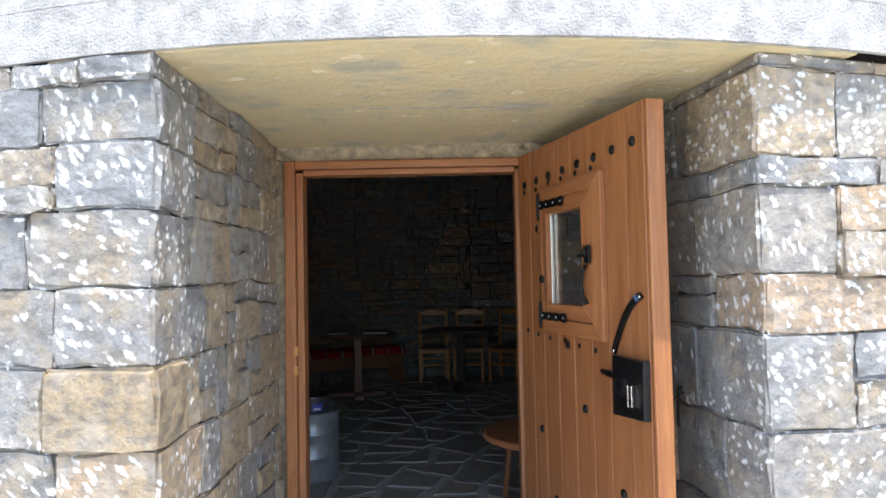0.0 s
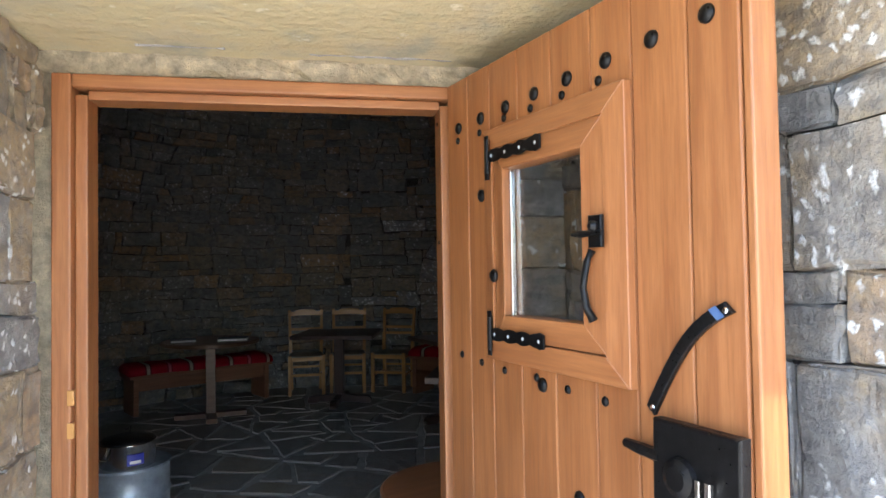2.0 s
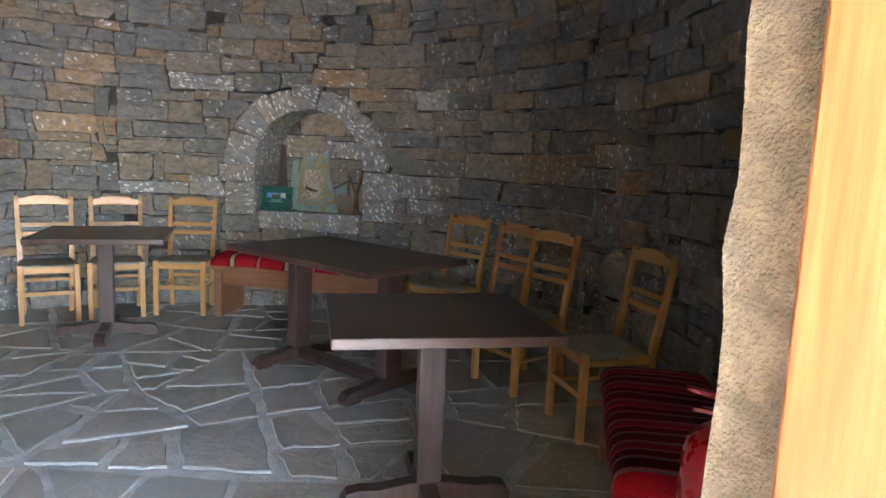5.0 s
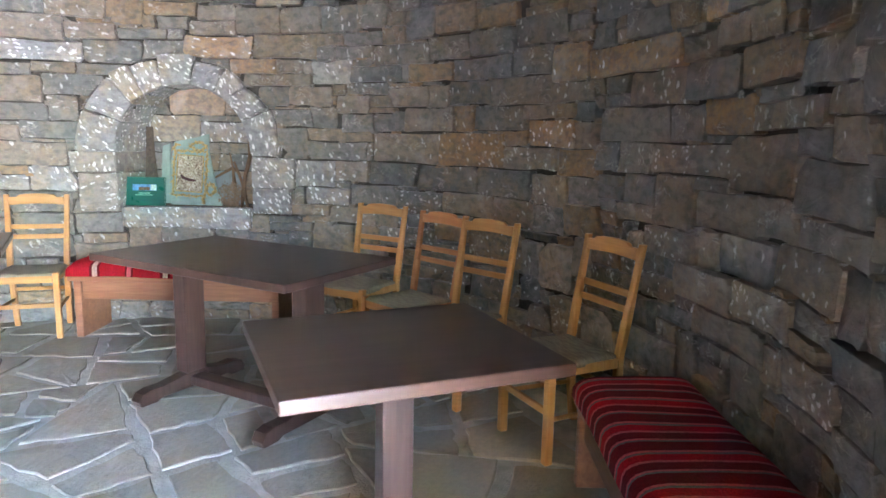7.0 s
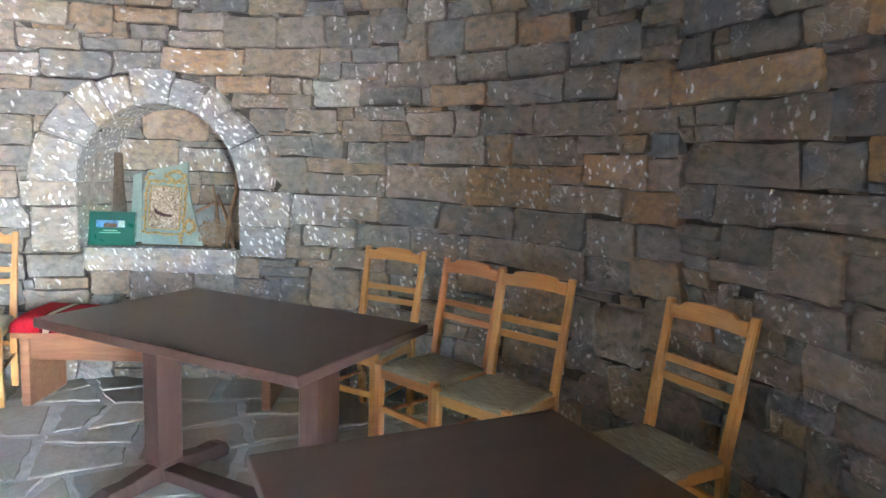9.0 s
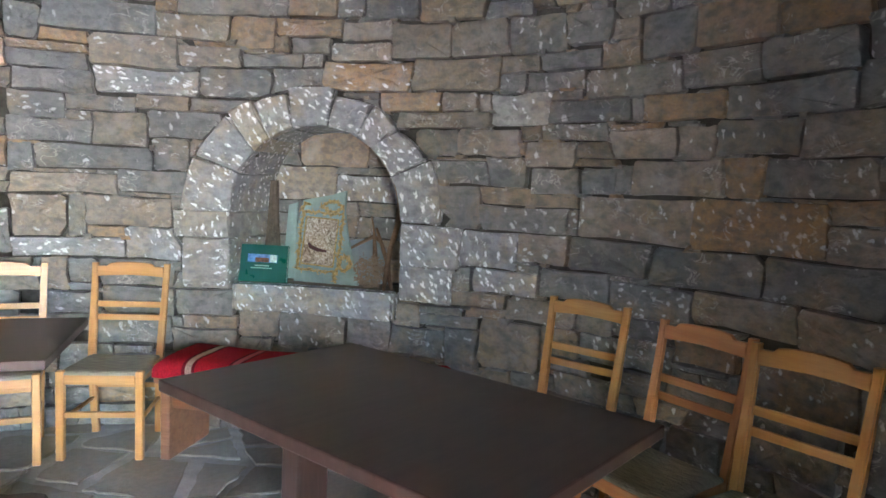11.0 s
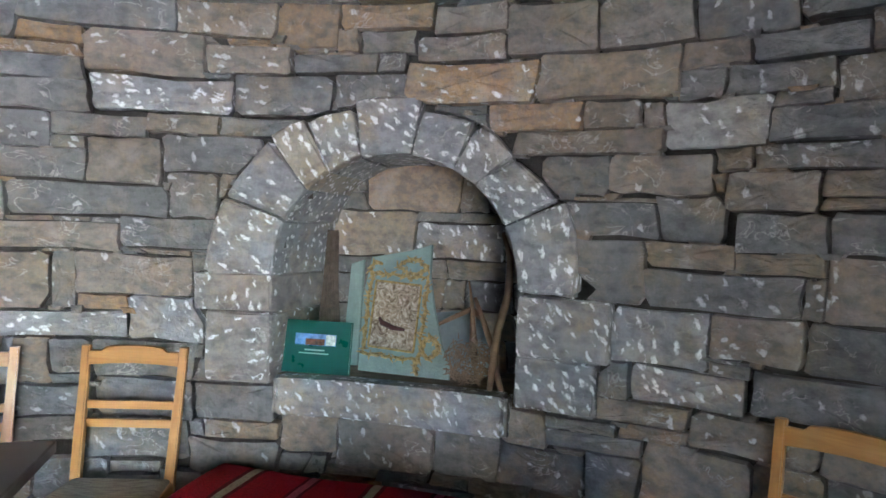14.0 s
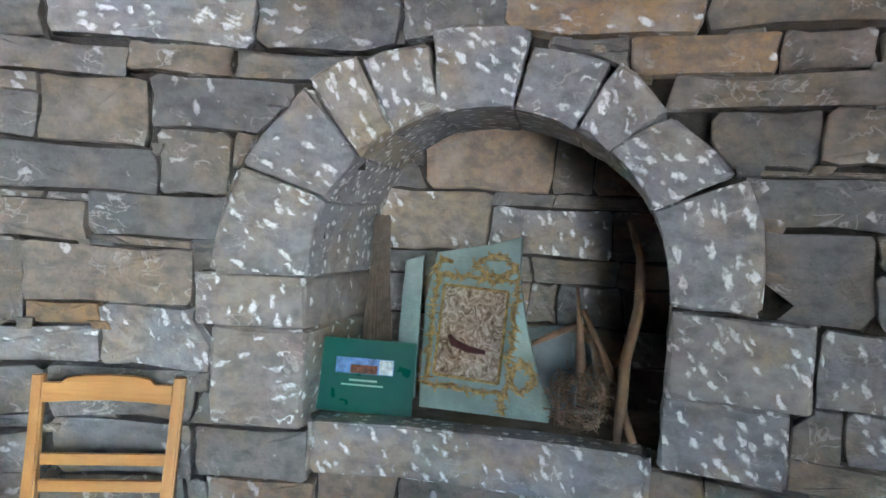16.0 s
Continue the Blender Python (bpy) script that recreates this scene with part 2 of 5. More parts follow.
MORTAR = plain_material("pale_mortar", (0.45, 0.445, 0.43), 0.9, vary=0.25, scale=9, bump=0.7, distance=0.01)
RENDER = plain_material("lime_render", (0.46, 0.45, 0.44), 0.9, vary=0.35, scale=13, bump=0.9, distance=0.02)
JAMB = plain_material("jamb_plaster", (0.62, 0.53, 0.38), 0.9, vary=0.4, scale=22, bump=0.9, distance=0.02)
SOFFIT = concrete_material("soffit_concrete")
GROUND = plain_material("sandy_ground", (0.62, 0.58, 0.50), 0.95, vary=0.25, scale=3, bump=0.6, distance=0.01)
CEILING = plain_material("dark_ceiling", (0.10, 0.09, 0.08), 0.9, vary=0.3, scale=5, bump=0.6)
DOOR = wood_material("door_wood", (0.285, 0.104, 0.036), (0.42, 0.173, 0.064), "z", 0.42, 1.0, 0.15)
DOOR_X = wood_material("door_wood_across", (0.30, 0.110, 0.039), (0.42, 0.177, 0.066), "x", 0.42, 1.0, 0.15)
DARK_TOP = wood_material("walnut_top", (0.050, 0.023, 0.016), (0.068, 0.034, 0.024), "x", 0.40, 0.06, 0.05)
DARK_LEG = wood_material("walnut_leg", (0.044, 0.022, 0.017), (0.070, 0.037, 0.029), "z", 0.40, 0.6, 0.1)
PINE = wood_material("chair_wood", (0.44, 0.205, 0.055), (0.57, 0.295, 0.095), "z", 0.38, 0.5, 0.25)
PINE_X = wood_material("chair_wood_across", (0.44, 0.205, 0.055), (0.57, 0.295, 0.095), "x", 0.38, 0.5, 0.25)
PINE_RED = wood_material("chair_wood_red", (0.40, 0.15, 0.05), (0.52, 0.23, 0.08), "z", 0.38, 0.5, 0.25)
BENCH = wood_material("bench_wood", (0.20, 0.085, 0.042), (0.30, 0.135, 0.068), "x", 0.55, 0.7)
IRON = plain_material("black_iron", (0.012, 0.012, 0.013), 0.38, 0.6, vary=0.4, scale=40, bump=0.3, distance=0.002)
STEEL = plain_material("bright_steel", (0.68, 0.68, 0.68), 0.13, 1.0, vary=0.08, scale=20, bump=0.05)
ZINC = plain_material("galvanised_zinc", (0.36, 0.40, 0.44), 0.42, 0.5, vary=0.25, scale=10, bump=0.15)
GLASS = glass_material("window_glass")


# ---- shaping helpers ----
def part(name, bm, material, parent=None, label="", smooth=False):
    """Links a bmesh as one mesh object under a thing or part."""
    me = bpy.data.meshes.new(name)
    bm.to_mesh(me)
    bm.free()
    me.materials.append(material)
    if smooth:
        for p in me.polygons:
            p.use_smooth = True
    ob = new(name, me)
    ob.parent = parent
    if label:
        ob["label"] = label
    return ob


def raw(name, verts, faces, material, parent=None):
    me = bpy.data.meshes.new(name)
    me.from_pydata(verts, [], faces)
    me.materials.append(material)
    ob = new(name, me)
    ob.parent = parent
    return ob


def thing(name, m, label, category, group="", kind=""):
    ob = new(name)
    ob.empty_display_size = 0.05
    ob.matrix_world = m
    return tagged(ob, label, category, group, kind)


def add_box(bm, lo, hi, m=None, bevel=0.0, seg=2):
    made = bmesh.ops.create_cube(bm, size=1.0)["verts"]
    c, s = (Vector(lo) + Vector(hi)) / 2, Vector(hi) - Vector(lo)
    for v in made:
        v.co = Vector((v.co.x * s.x, v.co.y * s.y, v.co.z * s.z)) + c
    if bevel:
        edges = list({e for v in made for e in v.link_edges})
        out = bmesh.ops.bevel(bm, geom=edges, offset=bevel, segments=seg, profile=0.5, affect="EDGES")
        made = list({v for f in out["faces"] for v in f.verts} | {v for v in made if v.is_valid})
    if m:
        bmesh.ops.transform(bm, matrix=m, verts=made)
    return made


def box(lo, hi, bevel=0.0, m=None, seg=2):
    bm = bmesh.new()
    add_box(bm, lo, hi, m, bevel, seg)
    return bm


def lathe(profile, seg=32, bm=None, centre=(0, 0, 0)):
    """A turned body from (radius, height) pairs."""
    bm = bm or bmesh.new()
    rings = []
    for r, z in profile:
        rings.append([bm.verts.new((centre[0] + r * math.cos(2 * math.pi * k / seg), centre[1] + r * math.sin(2 * math.pi * k / seg), centre[2] + z)) for k in range(seg)])
    for a, b in zip(rings, rings[1:]):
        for k in range(seg):
            bm.faces.new((a[k], a[(k + 1) % seg], b[(k + 1) % seg], b[k]))
    bm.faces.new(list(reversed(rings[0])))
    bm.faces.new(rings[-1])
    return bm


def tube(points, radii, seg=8, bm=None):
    """A bent round bar through points."""
    bm = bm or bmesh.new()
    pts = [Vector(p) for p in points]
    rings = []
    for i, p in enumerate(pts):
        d = (pts[min(i + 1, len(pts) - 1)] - pts[max(i - 1, 0)]).normalized()
        side = d.cross(Vector((0.3, 0.2, 0.93)) if abs(d.z) < 0.9 else Vector((1, 0.1, 0))).normalized()
        up = side.cross(d)
        r = radii[i] if isinstance(radii, (list, tuple)) else radii
        rings.append([bm.verts.new(p + r * (math.cos(2 * math.pi * k / seg) * side + math.sin(2 * math.pi * k / seg) * up)) for k in range(seg)])
    for a, b in zip(rings, rings[1:]):
        for k in range(seg):
            bm.faces.new((a[k], a[(k + 1) % seg], b[(k + 1) % seg], b[k]))
    bm.faces.new(rings[0])
    bm.faces.new(list(reversed(rings[-1])))
    bmesh.ops.recalc_face_normals(bm, faces=bm.faces)
    return bm


def prism(outline, y0, y1, bevel=0.0, bm=None):
    """An outline of (x, z) pairs, pushed from y0 to y1."""
    bm = bm or bmesh.new()
    a = [bm.verts.new((x, y0, z)) for x, z in outline]
    b = [bm.verts.new((x, y1, z)) for x, z in outline]
    n = len(outline)
    faces = [bm.faces.new(a), bm.faces.new(list(reversed(b)))]
    for k in range(n):
        faces.append(bm.faces.new((a[k], b[k], b[(k + 1) % n], a[(k + 1) % n])))
    bmesh.ops.recalc_face_normals(bm, faces=faces)
    if bevel:
        rim = [e for f in faces[:2] for e in f.edges]
        bmesh.ops.bevel(bm, geom=list(set(rim)), offset=bevel, segments=2, profile=0.5, affect="EDGES")
    return bm


# ---- plan ----
CX, CY = -0.05, 6.43          # middle of the round room
R_OUT = 4.60                  # facade
WALL_TOP = 4.6
NICHE_ANGLE = radians(41.0)   # from +y towards +x
NICHE_HALF, NICHE_SPRING, NICHE_SILL, NICHE_DEPTH = 0.488, 1.245, 0.845, 0.42
R0 = 2.82                     # the radius at which lengths along the wall are counted


def r_in(z):
    """The inner face leans in as it rises, more so towards the top."""
    return 2.885 - 0.045 * z - 0.10 * max(0.0, z - 2.1) ** 2


def flare(u, z):
    """Left of the niche the foot of the wall stands further out."""
    k = min(1.0, max(0.0, (1.5 - u) / 0.6))
    return 0.085 * k * k * (3 - 2 * k) * min(1.0, max(0.0, (1.9 - z) / 0.9))


def on_wall(u, z, out=0.0):
    """A place on the inner face: u metres along the wall from +y clockwise, z up, out metres into the room."""
    a = u / R0
    r = r_in(z) + flare(u, z) - out
    return (CX + r * math.sin(a), CY + r * math.cos(a), z)


def niche_m():
    """The niche's own axes: x along the wall, y into the wall from the room's middle, z up."""
    s, c = math.sin(NICHE_ANGLE), math.cos(NICHE_ANGLE)
    return Matrix(((c, s, 0, CX), (-s, c, 0, CY), (0, 0, 1, 0), (0, 0, 0, 1)))


NICHE_U = R0 * NICHE_ANGLE

# ---- ground, floor, wall cores, ceiling ----
bm = bmesh.new()
bmesh.ops.create_grid(bm, x_segments=2, y_segments=2, size=400)
bmesh.ops.translate(bm, verts=bm.verts, vec=(0, 0, -0.05))
ground = tagged(part("ground", bm, GROUND), "pale sandy ground around the stone hut", "ground", kind="structure")

floor = tagged(part("floor", lathe([(3.25, -0.04), (3.25, -0.010)], 64, centre=(CX, CY, 0)), MORTAR), "crazy paving of grey flagstones in pale mortar", "floor", kind="structure")


def wall_core():
    """The ring wall behind its facing stones, open at the doorway and at the niche."""
    bm = bmesh.new()
    a0, a1 = math.pi - 0.36, -(math.pi - 0.36)            # the inner ends, beside the doorway
    o0, o1 = math.pi - 0.245, -(math.pi - 0.20)           # the outer ends
    nu, zs = 150, [-0.05, 0.3, 0.6, NICHE_SILL, 1.0, 1.12, NICHE_SPRING, 1.35, 1.45, 1.55, 1.65, 1.73, 2.0, 2.4, 2.8, 3.2, 3.6, 4.0, 4.3, WALL_TOP]

    def spot(k, z, outer):
        t = k / nu
        a = (o0 + (o1 - o0) * t) if outer else (a0 + (a1 - a0) * t)
        r = R_OUT - 0.09 if outer else r_in(z) + flare(R0 * a, z) + 0.052
        return (CX + r * math.sin(a), CY + r * math.cos(a), z), a

    inner = [[bm.verts.new(spot(k, z, False)[0]) for z in zs] for k in range(nu + 1)]
    outer = [[bm.verts.new(spot(k, z, True)[0]) for z in zs] for k in range(nu + 1)]
    for k in range(nu):
        for j in range(len(zs) - 1):
            u = R0 * spot(k + 0.5, 0, False)[1] - NICHE_U
            z = (zs[j] + zs[j + 1]) / 2
            inside = abs(u) < NICHE_HALF + 0.03 and NICHE_SILL < z < NICHE_SPRING or (z >= NICHE_SPRING and math.hypot(u, z - NICHE_SPRING) < NICHE_HALF + 0.03)
            if not inside:
                bm.faces.new((inner[k][j], inner[k][j + 1], inner[k + 1][j + 1], inner[k + 1][j]))
            bm.faces.new((outer[k][j], outer[k + 1][j], outer[k + 1][j + 1], outer[k][j + 1]))
        bm.faces.new((inner[k][-1], outer[k][-1], outer[k + 1][-1], inner[k + 1][-1]))
    for k in (0, nu):
        for j in range(len(zs) - 1):
            bm.faces.new((inner[k][j], inner[k][j + 1], outer[k][j + 1], outer[k][j]))
    return bm


wall = tagged(part("wall_round", wall_core(), BACKING), "round dry-stone wall of grey and rust limestone", "wall", kind="structure")


def sector(r0, r1, half0, half1, z0, z1, n=24, bm=None):
    """A block over the doorway, bent to the facade."""
    bm = bm or bmesh.new()
    rows = []
    for k in range(n + 1):
        a = math.pi + half0 - (half0 + half1) * k / n
        p = []
        for r, z in ((r0, z0), (r1, z0), (r1, z1), (r0, z1)):
            p.append(bm.verts.new((CX + r * math.sin(a), CY + r * math.cos(a), z)))
        rows.append(p)
    for a, b in zip(rows, rows[1:]):
        for j in range(4):
            bm.faces.new((a[j], b[j], b[(j + 1) % 4], a[(j + 1) % 4]))
    bm.faces.new(rows[0])
    bm.faces.new(list(reversed(rows[-1])))
    bmesh.ops.recalc_face_normals(bm, faces=bm.faces)
    return bm


SOFFIT_Z = 2.085
tagged(part("wall_over_door", sector(2.83, 4.44, 0.42, 0.42, SOFFIT_Z + 0.16, WALL_TOP), BACKING), "stone wall above the doorway", "wall", kind="structure")
bm = sector(3.02, R_OUT, 0.25, 0.30, SOFFIT_Z, SOFFIT_Z + 0.157, 40)
tagged(part("door_soffit", bm, SOFFIT), "board-cast concrete soffit stained yellow and green", "soffit", kind="structure")
bm = sector(4.445, R_OUT + 0.02, 0.55, 0.55, SOFFIT_Z + 0.162, 3.4, 60)
sector(R_OUT + 0.003, R_OUT + 0.02, 0.55, 0.55, SOFFIT_Z + 0.004, SOFFIT_Z + 0.160, 60, bm)
tagged(part("facade_band", bm, RENDER), "rough whitewashed band over the doorway", "wall", kind="structure")
tagged(part("ceiling", lathe([(4.5, WALL_TOP), (4.5, WALL_TOP + 0.2)], 64, centre=(CX, CY, 0)), CEILING), "dark ceiling of the round room", "ceiling", kind="structure")


def jamb(x0, x1, y0, y1, name, label):
    bm = bmesh.new()
    rnd = random.Random(x0)
    n = 26
    rows = []
    for k in range(n + 1):
        z = -0.04 + (SOFFIT_Z + 0.04) * k / n
        rows.append([bm.verts.new((x + rnd.uniform(-0.008, 0.008), y + rnd.uniform(-0.006, 0.006), z)) for x, y in ((x0, y0), (x1, y0), (x1, y1), (x0, y1))])
    for a, b in zip(rows, rows[1:]):
        for j in range(4):
            bm.faces.new((a[j], a[(j + 1) % 4], b[(j + 1) % 4], b[j]))
    bm.faces.new(rows[0]), bm.faces.new(rows[-1])
    bmesh.ops.recalc_face_normals(bm, faces=bm.faces)
    return tagged(part(name, bm, JAMB), label, "wall", kind="structure")


jamb(-1.15, -0.805, 3.36, 3.72, "jamb_west", "mortared stone jamb beside the door frame")
jamb(0.469, 1.10, 3.36, 3.575, "jamb_east", "mortared stone jamb behind the door hinges")

bm = box((-0.86, 3.335, 2.012), (0.56, 3.60, SOFFIT_Z + 0.02), 0.0)
bmesh.ops.subdivide_edges(bm, edges=[e for e in bm.edges if e.calc_length() > 1], cuts=40)
bmesh.ops.subdivide_edges(bm, edges=[e for e in bm.edges if abs(e.verts[0].co.z - e.verts[1].co.z) > 0.05], cuts=2)
rnd = random.Random(6)
for v in bm.verts:
    v.co.y += rnd.uniform(-0.012, 0.012)
    if v.co.z < 2.02:
        v.co.z += rnd.uniform(0, 0.008)
tagged(part("head_mortar", bm, JAMB), "rough pale mortar packed over the door frame", "mortar", kind="structure")
part("threshold", box((-0.82, 1.95, -0.045), (0.95, 3.36, -0.006), 0.004), MORTAR, floor)

# ---- door frame and leaf ----
FRAME_L, FRAME_R, FRAME_Y, FRAME_TOP = -0.80, 0.464, 3.31, 2.012
door = thing("door_1", pose(0, 0, 0), "varnished cedar door frame in the stone doorway", "door frame", kind="structure")


part("frame_post", box((FRAME_L, FRAME_Y, 0), (FRAME_L + 0.055, FRAME_Y + 0.10, FRAME_TOP), 0.006), DOOR, door)
part("frame_rebate", box((FRAME_L + 0.056, FRAME_Y + 0.03, 0), (FRAME_L + 0.092, FRAME_Y + 0.13, FRAME_TOP - 0.057), 0.005), DOOR, door)
part("frame_post", box((FRAME_R - 0.055, FRAME_Y, 0), (FRAME_R, FRAME_Y + 0.10, FRAME_TOP), 0.006), DOOR, door)
part("frame_rebate", box((FRAME_R - 0.092, FRAME_Y + 0.03, 0), (FRAME_R - 0.056, FRAME_Y + 0.13, FRAME_TOP - 0.057), 0.005), DOOR, door)
part("frame_head", box((FRAME_L + 0.056, FRAME_Y + 0.002, FRAME_TOP - 0.042), (FRAME_R - 0.056, FRAME_Y + 0.10, FRAME_TOP), 0.006), DOOR_X, door)
part("frame_head_rebate", box((FRAME_L + 0.093, FRAME_Y + 0.03, FRAME_TOP - 0.072), (FRAME_R - 0.093, FRAME_Y + 0.13, FRAME_TOP - 0.043), 0.005), DOOR_X, door)
for z0 in (0.935, 1.03):
    part("strike_plate", box((FRAME_L + 0.045, FRAME_Y - 0.004, z0), (FRAME_L + 0.064, FRAME_Y + 0.012, z0 + 0.045), 0.002), PINE, door, "bare wood patch of the latch strike")
for z0 in (1.5, 1.9):
    part("screw", lathe([(0.007, 0), (0.005, 0.003)], 12), IRON, door).matrix_local = pose(FRAME_R - 0.0935, FRAME_Y + 0.07, z0, 0, -90, 0)

HINGE, LEAF_TURN = (0.374, 3.345), math.degrees(math.atan2(-0.964, 0.266))
LEAF_W, LEAF_TOP, LEAF_T = 1.175, 2.005, 0.050
leaf = thing("open_door", pose(HINGE[0], HINGE[1], 0, 0, 0, LEAF_TURN), "open cedar plank door with iron studs and a small window", "door")
# in the leaf's own axes x runs from the hinge, -y is the face that is seen
seams = [0.052, 0.187, 0.318, 0.466, 0.619, 0.772, 0.905, 1.055, LEAF_W - 0.002]
W0, W1, WZ0, WZ1 = 0.448, 0.780, 1.275, 1.687
for a, b in zip(seams, seams[1:]):
    spans = [(0.03, LEAF_TOP)]
    if b > W0 and a < W1 - 0.02:
        spans = [(0.03, WZ0 - 0.03), (WZ1 + 0.03, LEAF_TOP)]
    for z0, z1 in spans:
        part("plank", box((a + 0.0015, 0, z0), (b - 0.0015, 0.028, z1), 0.004), DOOR, leaf)
    for z0, z1 in spans:
        part("back_board", box((a + 0.001, 0.0285, z0), (b - 0.001, LEAF_T, z1), 0.002), DOOR, leaf)
part("edge_board", box((LEAF_W, 0.003, 0.03), (LEAF_W + 0.018, LEAF_T + 0.020, LEAF_TOP), 0.004), DOOR, leaf)
part("edge_board", box((LEAF_W - 0.05, LEAF_T + 0.001, 0.03), (LEAF_W - 0.001, LEAF_T + 0.022, LEAF_TOP), 0.004), DOOR, leaf)


def mitred(x0, x1, z0, z1, w, y0, y1, parent, name):
    """Four mitred frame members; the face slopes down to the outside."""
    corners = [(x0, z0), (x1, z0), (x1, z1), (x0, z1)]
    inner = [(x0 + w, z0 + w), (x1 - w, z0 + w), (x1 - w, z1 - w), (x0 + w, z1 - w)]
    for k in range(4):
        bm = bmesh.new()
        a, b, c, d = corners[k], corners[(k + 1) % 4], inner[(k + 1) % 4], inner[k]
        lean = (0.012, 0.012, 0.0, 0.0)
        lo = [bm.verts.new((p[0], y0 + s, p[1])) for p, s in zip((a, b, c, d), lean)]
        hi = [bm.verts.new((p[0], y1, p[1])) for p in (a, b, c, d)]
        bm.faces.new(lo), bm.faces.new(list(reversed(hi)))
        for j in range(4):
            bm.faces.new((lo[j], hi[j], hi[(j + 1) % 4], lo[(j + 1) % 4]))
        bmesh.ops.recalc_face_normals(bm, faces=bm.faces)
        bmesh.ops.bevel(bm, geom=list(bm.edges), offset=0.002, segments=1, affect="EDGES")
        part(name, bm, DOOR_X if k % 2 == 0 else DOOR, parent)


mitred(0.32, 0.905, 1.158, 1.805, 0.062, -0.034, -0.001, leaf, "window_casing")
mitred(0.384, 0.842, 1.222, 1.744, 0.064, -0.040, 0.020, leaf, "window_sash")
part("pane", box((W0 - 0.002, -0.004, WZ0 - 0.002), (W1 + 0.002, 0.000, WZ1 + 0.002)), GLASS, leaf).visible_shadow = False
part("glazing_bead", box((W0, -0.020, WZ0 + 0.002), (W0 + 0.010, -0.005, WZ1 - 0.002), 0.002), STEEL, leaf, "shiny metal glazing bead")


def dome(x, z, r, y=0.0, name="stud"):
    ob = part(name, lathe([(r, 0), (r * 0.92, r * 0.25), (r * 0.6, r * 0.5), (r * 0.2, r * 0.6)], 14), IRON, leaf, smooth=True)
    ob.matrix_local = pose(x, y, z, 90, 0, 0)
    return ob


for k in range(8):
    dome(0.131 + 0.139 * k, 1.853 + 0.003 * k, 0.019)
for x, z in ((0.268, 1.627), (0.562, 1.115), (0.703, 0.872), (0.27, 0.70), (0.98, 0.62), (0.41, 0.42), (0.84, 0.36)):
    dome(x, z, 0.019)
dome(0.393, 1.392, 0.019, -0.037)
for x, z in ((0.125, 1.815), (0.262, 1.815), (0.40, 1.83), (0.53, 1.828), (0.665, 1.83), (0.80, 1.83), (0.13, 1.145), (0.252, 1.135), (0.38, 1.128), (0.535, 1.13), (0.665, 1.12), (0.80, 1.115)):
    dome(x, z, 0.0115, 0.0, "bolt_head")


def strap_hinge(z):
    part("hinge_plate", prism([(0.350, z - 0.062), (0.371, z - 0.062), (0.371, z + 0.062), (0.350, z + 0.062)], -0.038, -0.034, 0.0015), IRON, leaf)
    top, low = [], []
    for k in range(25):
        s = k / 24
        x = 0.382 + s * 0.25
        w = 0.0125 + 0.006 * abs(math.sin(s * math.pi * 4)) + (0.004 if s > 0.9 else 0)
        top.append((x, z + w)), low.append((x, z - w))
    part("hinge_strap", prism(low + list(reversed(top)), -0.0445, -0.0405, 0.001), IRON, leaf)
    part("hinge_knuckle", tube([(0.377, -0.045, z - 0.045), (0.377, -0.045, z + 0.045)], 0.006), IRON, leaf)
    for k in range(4):
        part("hinge_rivet", lathe([(0.005, 0), (0.003, 0.003)], 10), ZINC, leaf).matrix_local = pose(0.400 + 0.07 * k, -0.0445, z, 90, 0, 0)


strap_hinge(1.722)
strap_hinge(1.232)
part("latch_plate", prism([(0.815, 1.455), (0.858, 1.455), (0.858, 1.525), (0.815, 1.525)], -0.052, -0.041, 0.003), IRON, leaf)
part("latch_bolt", tube([(0.765, -0.055, 1.485), (0.80, -0.058, 1.485), (0.87, -0.058, 1.487)], [0.004, 0.008, 0.006]), IRON, leaf)
part("latch_knob", lathe([(0.010, 0), (0.013, 0.012), (0.006, 0.02)], 14), IRON, leaf).matrix_local = pose(0.845, -0.052, 1.50, 90, 0, 0)
part("pull_handle", tube([(0.818, -0.043, 1.449), (0.812, -0.054, 1.425), (0.806, -0.060, 1.37), (0.810, -0.055, 1.325), (0.818, -0.043, 1.296)], [0.010, 0.008, 0.0075, 0.009, 0.011]), IRON, leaf, smooth=True)
# rim lock with its bent thumb bar
bar, outs = [], []
for k in range(13):
    s = k / 12
    x, z = 0.948 + 0.195 * s, 1.125 + 0.215 * s - 0.05 * math.sin(s * math.pi) * -0.8
    bar.append((x - 0.009, z + 0.009)), outs.append((x + 0.011, z - 0.009))
part("lock_bar", prism(bar + list(reversed(outs)), -0.014, -0.002, 0.003), IRON, leaf)
part("sticker", prism([bar[10], bar[11], outs[11], outs[10]], -0.0155, -0.0143), plain_material("blue_sticker", (0.07, 0.13, 0.27), 0.4), leaf, "small worn blue sticker")
for k in (0, 12):
    part("bar_screw", lathe([(0.006, 0), (0.004, 0.003)], 12), STEEL, leaf).matrix_local = pose((bar[k][0] + outs[k][0]) / 2 + (0.008 if k == 0 else -0.006), -0.0142, (bar[k][1] + outs[k][1]) / 2 + (0.008 if k == 0 else -0.006), 90, 0, 0)
part("lock_case", prism([(0.968, 0.905), (1.172, 0.918), (1.176, 1.118), (0.972, 1.118)], -0.030, -0.001, 0.005), IRON, leaf, "black iron rim lock with worn edges")
